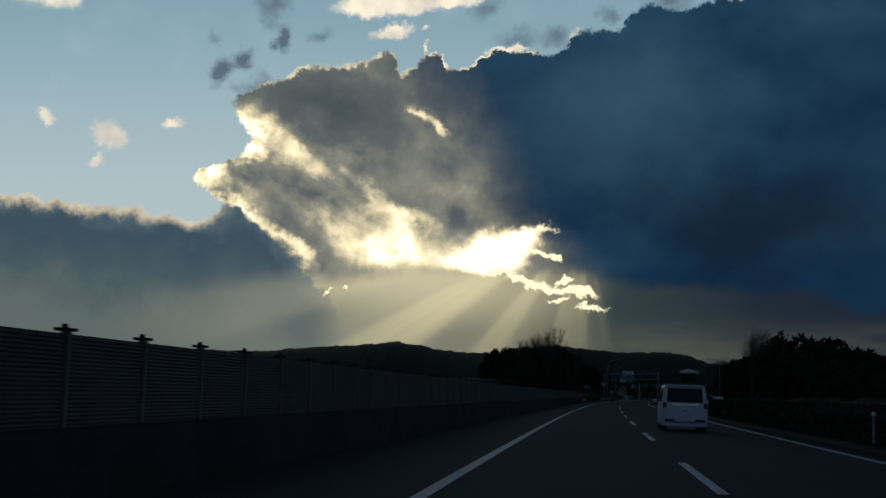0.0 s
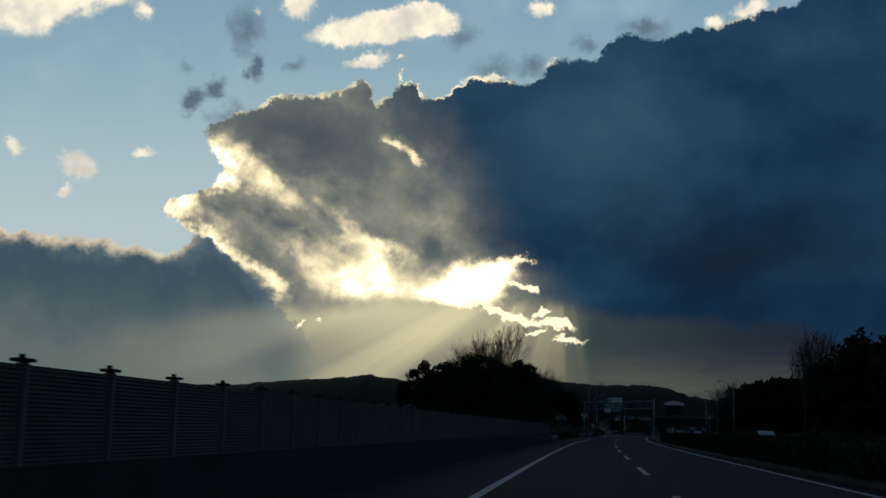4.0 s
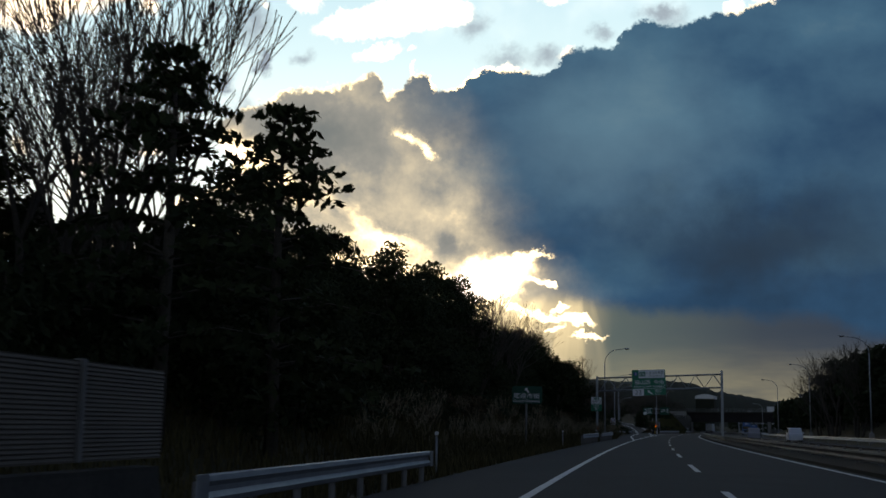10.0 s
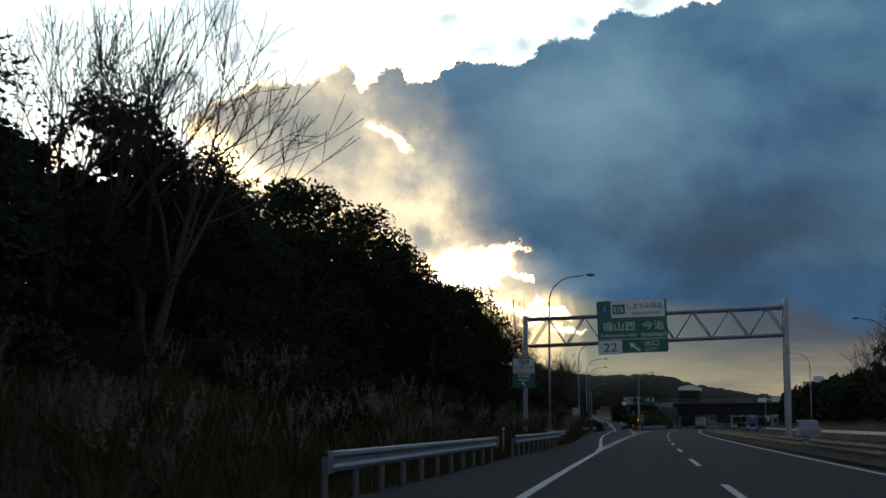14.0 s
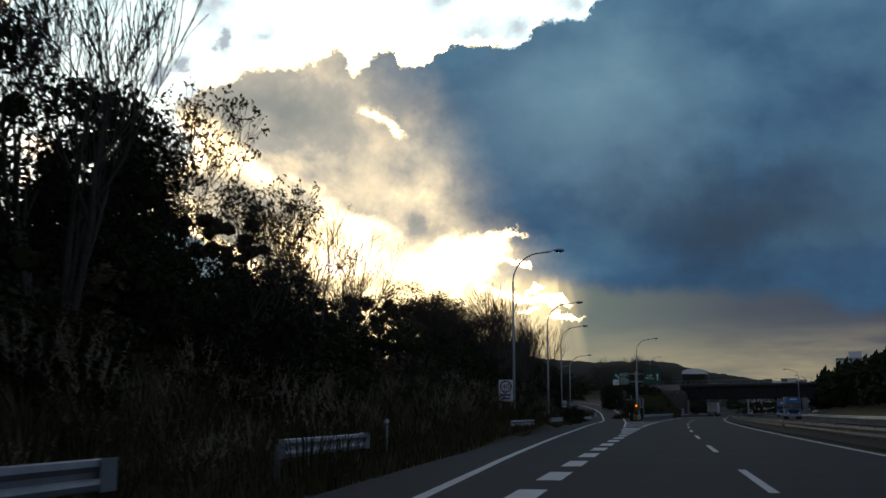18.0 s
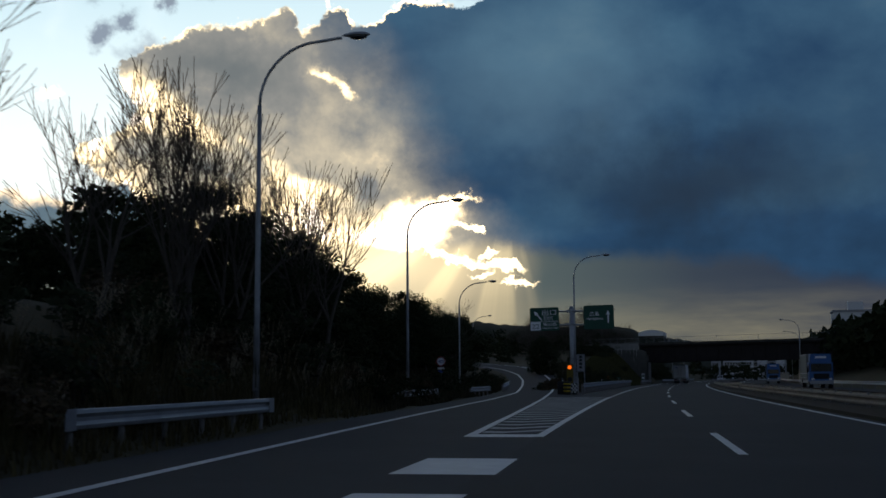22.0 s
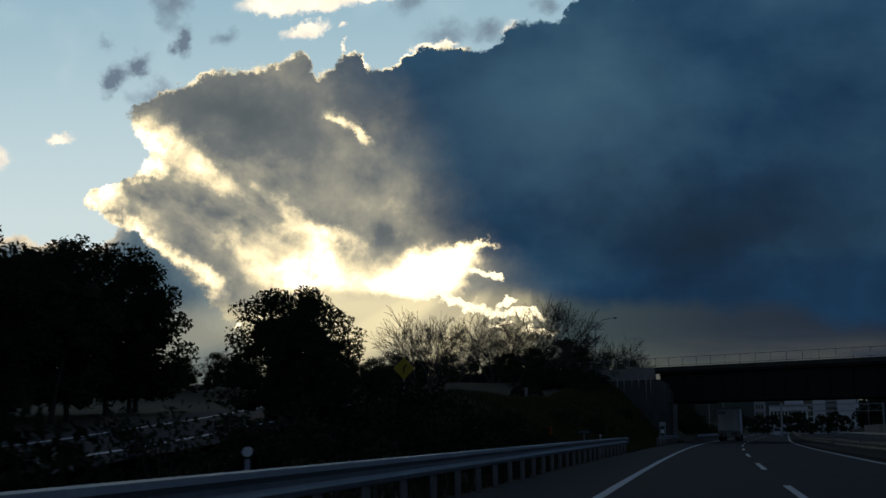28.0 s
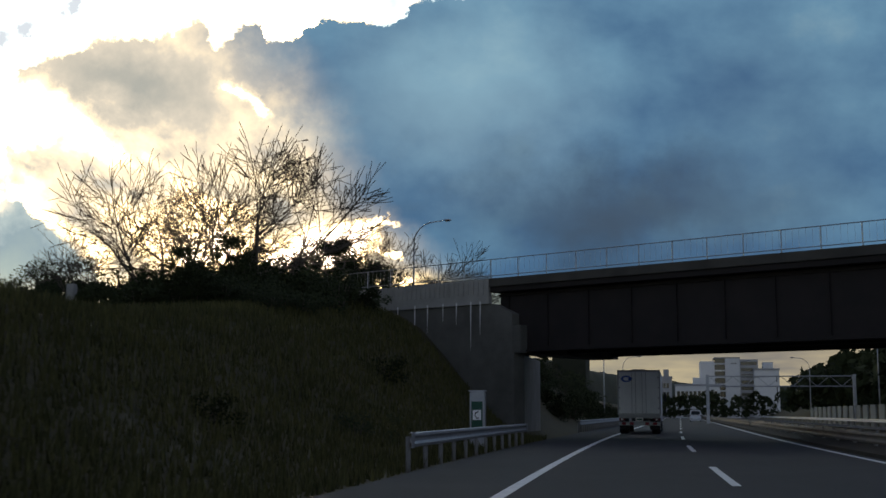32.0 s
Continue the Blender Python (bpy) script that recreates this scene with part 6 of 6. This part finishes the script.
def box_truck():
    t = thing("box_truck", M(632.6, -0.7, 0), "large white box truck with closed rear doors", "truck")
    part("cargo_box", box(-1.24, 1.24, 0, 9.2, 1.12, 3.72, 0.03), VAN_BODY, t)
    for x0, x1 in ((-1.16, -0.03), (0.03, 1.16)):
        d = part("rear_door", box(x0, x1, -0.045, 0.0, 1.2, 3.6, 0.012), VAN_BODY, t)
        xm = x1 - 0.16 if x1 < 0.1 else x0 + 0.16
        for xx in (xm, xm + (-0.22 if x1 < 0.1 else 0.22)):
            part("lock_bar", tube([(xx, -0.075, 1.2), (xx, -0.075, 3.58)], 0.017, 6), STEEL, d)
        part("handle", box(xm - 0.1, xm + 0.1, -0.1, -0.07, 1.62, 1.68), CHROME, d)
        for z in (1.5, 2.1, 2.7, 3.3):
            hx = x0 if x1 < 0.1 else x1
            part("hinge", box(hx - 0.07, hx + 0.07, -0.065, -0.045, z - 0.04, z + 0.04), STEEL, d)
    part("door_frame", prism([(-1.25, 1.12), (1.25, 1.12), (1.25, 3.74), (-1.25, 3.74), (-1.25, 3.62), (1.17, 3.62), (1.17, 1.2), (-1.17, 1.2), (-1.17, 3.61), (-1.25, 3.61)], -0.04, 0.0), STEEL, t)
    em = part("emblem", ring(0.09, 0.16, -0.056, 18), BLUE, t, "dark blue curved emblem")
    em.matrix_basis = Matrix.Translation((-0.72, 0, 3.22)) @ Matrix.Diagonal((2.0, 1, 1.2, 1))
    part("emblem", box(-0.62, -0.36, -0.062, -0.05, 3.18, 3.26), BLUE, t)
    part("roof_lamp_bar", box(-0.4, 0.4, -0.02, 0.1, 3.74, 3.78), STEEL, t)
    part("rear_bumper", box(-1.2, 1.2, 0.0, 0.12, 0.5, 0.72, 0.02), STEEL, t)
    for x in (-0.9, -0.45, 0.45, 0.9):
        part("chevron", box(x - 0.12, x + 0.12, -0.012, -0.002, 0.53, 0.69), RED, t, "red reflective stripe")
    part("under_rail", box(-1.2, 1.2, 0.05, 0.2, 0.92, 1.12, 0.02), STEEL, t)
    for x in (-1.0, 1.0):
        u = part("lamp_unit", box(x - 0.18, x + 0.18, -0.03, 0.06, 0.78, 0.92, 0.02), TAIL_RED, t, "red tail lamp unit")
        part("clear_lens", box(x - 0.06, x + 0.06, -0.04, -0.032, 0.8, 0.9), REFLECTOR, u)
    part("number_plate", box(-0.22, 0.22, -0.02, 0.0, 0.76, 0.96, 0.01), WHITE, t)
    part("plate_bar", box(-0.16, 0.16, -0.03, -0.024, 0.82, 0.9), DARK_GREEN, t)
    part("fold_step", box(0.15, 1.15, -0.06, 0.02, 1.0, 1.16, 0.02), STEEL, t)
    part("mud_flap", box(-1.15, -0.6, 0.3, 0.33, 0.25, 0.9), BLACK, t)
    part("mud_flap", box(0.6, 1.15, 0.3, 0.33, 0.25, 0.9), BLACK, t)
    part("chassis", box(-0.45, 0.45, 0.1, 11.5, 0.75, 1.1), BLACK, t)
    part("cab", box(-1.2, 1.2, 9.4, 11.6, 0.6, 3.1, 0.12), CAR_WHITE, t)
    for y in (1.4, 2.7, 10.5):
        for x in (-0.95, 0.95):
            wheel(t, x, y, 0.48, 0.5)
    for x in (-1.42, 1.42):
        part("mirror", box(x - 0.08, x + 0.08, 11.2, 11.3, 2.0, 2.6, 0.03), BLACK, t)


box_truck()


def tall_wagon(m, label, paint, name="tall_wagon"):
    """A boxy five-door wagon seen from behind; the rear stands at y = 0."""
    t = thing(name, m, label, "car")
    side = [(0.06, 0.2), (0.0, 0.42), (0.0, 0.85), (0.05, 1.02), (0.20, 1.62), (0.34, 1.70), (2.35, 1.71), (2.75, 1.60), (3.15, 1.08), (3.62, 0.98), (3.70, 0.80), (3.70, 0.2)]
    bm = bmesh.new()
    rows = []
    for x, inset, drop in ((-0.82, 0.06, 0.05), (-0.78, 0.0, 0.0), (0.78, 0.0, 0.0), (0.82, 0.06, 0.05)):
        rows.append([bm.verts.new((x * (1.0 if z < 1.05 else 1.0 - 0.10 * (z - 1.05) / 0.65), y + (inset if y < 1 else -inset), z - (drop if z > 1.5 else 0))) for y, z in side])
    for a, b in zip(rows, rows[1:]):
        for i in range(len(side) - 1):
            bm.faces.new((a[i], b[i], b[i + 1], a[i + 1]))
        bm.faces.new((a[-1], b[-1], b[0], a[0]))
    bm.faces.new(rows[0])
    bm.faces.new(rows[-1][::-1])
    bmesh.ops.recalc_face_normals(bm, faces=bm.faces)
    bmesh.ops.bevel(bm, geom=[e for e in bm.edges if e.calc_face_angle(0) > 0.4], offset=0.03, segments=2, affect="EDGES")
    body = part("body", bm, paint, t, "", True)
    for p in body.data.polygons:
        p.use_smooth = False
    win = bmesh.new()
    vs = [win.verts.new(c) for c in ((-0.66, 0.055, 1.06), (0.66, 0.055, 1.06), (0.62, 0.172, 1.58), (-0.62, 0.172, 1.58))]
    win.faces.new(vs)
    bmesh.ops.solidify(win, geom=win.faces, thickness=0.015)
    part("rear_window", win, GLASS, t, "dark tinted rear window")
    for sx in (-1, 1):
        for y0, y1 in ((0.42, 1.3), (1.42, 2.45)):
            w2 = prism([(y0, 1.06), (y1, 1.06), (y1 + (0.12 if y1 > 2 else 0), 1.12), (y1 - 0.06, 1.56), (y0 + 0.05, 1.56)], -0.008, 0.008)
            for v in w2.verts:
                yy, zz = v.co.x, v.co.z
                v.co = Vector((sx * (0.826 - 0.085 * (zz - 1.05) / 0.65) + v.co.y, yy, zz))
            part("side_window", w2, GLASS, t)
        lamp_bm = box(sx * 0.735 - 0.065, sx * 0.735 + 0.065, -0.02, 0.08, 0.84, 1.06, 0.02)
        for v in lamp_bm.verts:
            v.co.y += max(0, v.co.z - 1.0) * 0.3
        part("tail_lamp", lamp_bm, TAIL_RED, t, "upright tail lamp with clear edge")
        edge = box(sx * 0.70 - 0.025, sx * 0.70 + 0.025, -0.01, 0.05, 1.08, 1.56, 0.01)
        for v in edge.verts:
            v.co.y += max(0, v.co.z - 1.0) * 0.24
            v.co.x -= sx * max(0, v.co.z - 1.0) * 0.1
        part("pillar_reflector", edge, REFLECTOR, t, "pale strip beside the rear window")
        part("bumper_vent", box(sx * 0.55 - 0.18, sx * 0.55 + 0.18, -0.012, 0.01, 0.36, 0.45, 0.01), BLACK, t)
        part("mirror", box(sx * 0.98 - 0.09, sx * 0.98 + 0.09, 2.45, 2.55, 1.02, 1.16, 0.03), paint, t)
        for y in (0.62, 3.05):
            wheel(t, sx * 0.72, y, 0.3, 0.18)
    part("garnish", prism([(-0.52, 1.02), (0.52, 1.02), (0.46, 0.93), (-0.46, 0.93)], -0.03, 0.02), CHROME, t, "bright garnish with round badge")
    part("badge", disc(0.05, -0.01, 0.0), CHROME, t).matrix_basis = pose(0, -0.03, 0.97)
    part("number_plate", box(-0.165, 0.165, -0.02, 0.0, 0.68, 0.85, 0.005), WHITE, t)
    part("plate_bar", box(-0.12, 0.12, -0.026, -0.021, 0.73, 0.79), FACADE_GREY, t)
    part("bumper_lip", box(-0.79, 0.79, -0.03, 0.1, 0.19, 0.3, 0.02), paint, t)
    part("bumper_slot", box(-0.4, 0.4, -0.012, 0.0, 0.32, 0.35), BLACK, t)
    part("roof_spoiler", box(-0.62, 0.62, 0.06, 0.4, 1.66, 1.71, 0.015), paint, t)
    return t


tall_wagon(M(43.5, 3.3, 0), "small white tall wagon with tinted rear window", CAR_WHITE)
tall_wagon(M(742.0, 3.9, 0, 0), "white tall wagon far ahead in the outer lane", CAR_WHITE)
tall_wagon(M(196.0, 17.0, 0, 180), "white wagon in the opposite lanes", CAR_WHITE)
tall_wagon(M(330.0, 17.0, 0, 180), "white wagon coming along the opposite lanes", CAR_WHITE)
tall_wagon(M(352.0, 13.4, 0, 180), "dark wagon coming along the opposite lanes", FACADE_GREY)


def far_truck(m, label, cover, paint):
    t = thing("box_truck", m, label, "truck")
    part("cargo_box", box(-1.2, 1.2, 0, 7.0, 1.0, 3.5, 0.04), cover, t)
    for z in (1.02, 1.5, 3.44):
        part("body_rail", box(-1.225, 1.225, 0.02, 6.98, z, z + 0.06), STEEL, t)
    cab = part("cab", box(-1.15, 1.15, 7.2, 9.2, 0.55, 2.8, 0.15), paint, t)
    part("windscreen", box(-1.0, 1.0, 9.17, 9.22, 1.7, 2.5, 0.03), GLASS, cab)
    part("grille", box(-0.75, 0.75, 9.17, 9.23, 0.95, 1.5, 0.02), BLACK, cab)
    part("bumper", box(-1.15, 1.15, 9.1, 9.3, 0.45, 0.8, 0.04), STEEL, cab)
    roof = part("wind_deflector", prism([(-1.05, 2.8), (1.05, 2.8), (0.98, 3.5), (-0.98, 3.5)], 7.3, 8.9), paint, t)
    part("emblem_bar", box(-0.55, 0.55, 8.9, 8.92, 3.05, 3.25), REFLECTOR, roof)
    part("chassis", box(-0.5, 0.5, 0.1, 9.0, 0.6, 1.0), BLACK, t)
    for sx in (-1, 1):
        part("side_window", box(sx * 1.15 - 0.015, sx * 1.15 + 0.015, 8.2, 9.0, 1.75, 2.45, 0.01), GLASS, cab)
        part("mirror", box(sx * 1.32 - 0.08, sx * 1.32 + 0.08, 9.0, 9.1, 1.6, 2.2, 0.02), BLACK, cab)
        part("side_guard", box(sx * 1.12 - 0.03, sx * 1.12 + 0.03, 2.2, 7.0, 0.55, 0.9, 0.01), STEEL, t)
    for y in (1.3, 8.2):
        for x in (-0.95, 0.95):
            wheel(t, x, y, 0.45, 0.4)
    for x in (-0.85, 0.85):
        part("headlamp", box(x - 0.15, x + 0.15, 9.28, 9.33, 0.85, 1.05, 0.02), REFLECTOR, cab)


far_truck(M(612, 17.4, 0, 180), "pale box truck with blue cab in the opposite lanes", PALE_PANEL, CAR_BLUE)
far_truck(M(519, 16.8, 0, 180), "pale box truck with blue cab in the opposite lanes", PALE_PANEL, CAR_BLUE)


# ---------- buildings ----------
def building(m, w, d, h, storeys, bays, label, mat, name="office_building", blank=0.0):
    t = thing(name, m, label, "building")
    part("wall", box(-w / 2, w / 2, 0, d, -2, h, 0.1), mat, t)
    part("roof", box(-w / 2 - 0.2, w / 2 + 0.2, -0.2, d + 0.2, h, h + 0.5, 0.05), FACADE_GREY, t)
    part("plant_room", box(-w * 0.1, w * 0.3, d * 0.3, d * 0.7, h + 0.5, h + 2.4, 0.05), mat, t)
    me = None
    ww, hh = (w * (1 - blank) - 1) / bays, (h - 1.2) / storeys
    for i in range(bays):
        for j in range(storeys):
            if me is None:
                o = part("window", box(0, ww * 0.72, -0.06, 0.05, 0, hh * 0.55), GLASS, t)
                me = o.data
            else:
                o = new("window", me)
                o.parent = t
            o.matrix_basis = pose(-w / 2 + w * blank + 0.5 + i * ww, 0, 0.9 + j * hh)


def main_block():
    """A white block with an open stair bay between two plain wings and a glazed grey wing."""
    t = thing("office_block", M(900, 0, 0), "tall white office block with open stair bay and glazed wing", "building")
    part("wing", box(7.4, 11.5, 0, 14, -2, 15.9, 0.1), FACADE, t, "plain white wing")
    part("wing", box(14.4, 18.4, 0, 14, -2, 16.7, 0.1), FACADE, t, "plain white wing")
    part("stair_bay", box(11.5, 14.4, 1.6, 14, -2, 16.9, 0.05), GLASS, t, "dark open stair bay")
    for k in range(7):
        part("floor_slab", box(11.5, 14.4, 0.1, 1.6, 3.6 + k * 1.9, 3.95 + k * 1.9, 0.03), FACADE, t)
    part("top_beam", box(11.3, 18.5, -0.1, 14, 16.75, 17.05, 0.03), FACADE_GREY, t)
    g = part("glazed_wing", box(18.42, 23.4, 0.3, 14, -2, 16.4, 0.05), FACADE_GREY, t, "blue-grey glazed wing")
    for k in range(8):
        part("window_band", box(18.7, 23.1, 0.2, 0.32, 2.6 + k * 1.75, 3.5 + k * 1.75), GLASS, g)
    for k in range(3):
        part("sign_bar", box(16.0 + k * 0.55, 16.4 + k * 0.55, -0.05, 0.0, 15.1, 15.4), GLASS, t)


main_block()
building(M(897, 6.6, 0), 12.4, 9, 8.9, 3, 10, "long low white hall with rows of windows", FACADE, "low_hall")
building(M(896, 25.4, 0), 6.7, 12, 13.2, 4, 1, "pale box-shaped office wing", FACADE, "office_wing", 0.8)
building(M(880, -2.2, 0), 3.6, 8, 10.6, 4, 3, "small grey building behind the trees", FACADE_GREY)


def roof_hall():
    t = thing("warehouse", M(1000, -39, 0), "distant warehouse with a bright white curved roof", "building")
    # Wall added under the roof and given the wooded hill's dark colour.
    part("wall", box(-6.3, 6.3, 0, 20, -2, 22.8, 0.1), WOODS, t, "dark wall in the hill's woods colour")
    arc = [(-6.5 + 13 * k / 10, 22.8 + 3.2 * math.sin(math.pi * (0.18 + 0.6 * k / 10))) for k in range(11)]
    part("roof", prism([(-6.5, 22.8)] + arc + [(6.5, 22.8)], -0.3, 20), FACADE, t, "white curved roof")


roof_hall()
building(M(662, 36, 0), 8.4, 9, 15.6, 5, 3, "white box-shaped building beyond the opposite lanes", FACADE, "white_hall")


def far_gantry():
    t = thing("sign_gantry", M(708, 0, 0), "far steel truss gantry beyond the bridge", "sign gantry")
    for x in (5.0, 22.0):
        part("post", box(x - 0.18, x + 0.18, -0.18, 0.18, -0.2, 5.9, 0.02), STEEL, t)
    for z in (5.7, 4.5):
        part("chord", tube([(5, 0, z), (22, 0, z)], 0.08, 6), STEEL, t)
    for k in range(12):
        x = 5.2 + k * 1.4
        part("brace", tube([(x, 0, 4.5 if k % 2 else 5.7), (x + 1.4, 0, 5.7 if k % 2 else 4.5)], 0.04, 5), STEEL, t)


far_gantry()
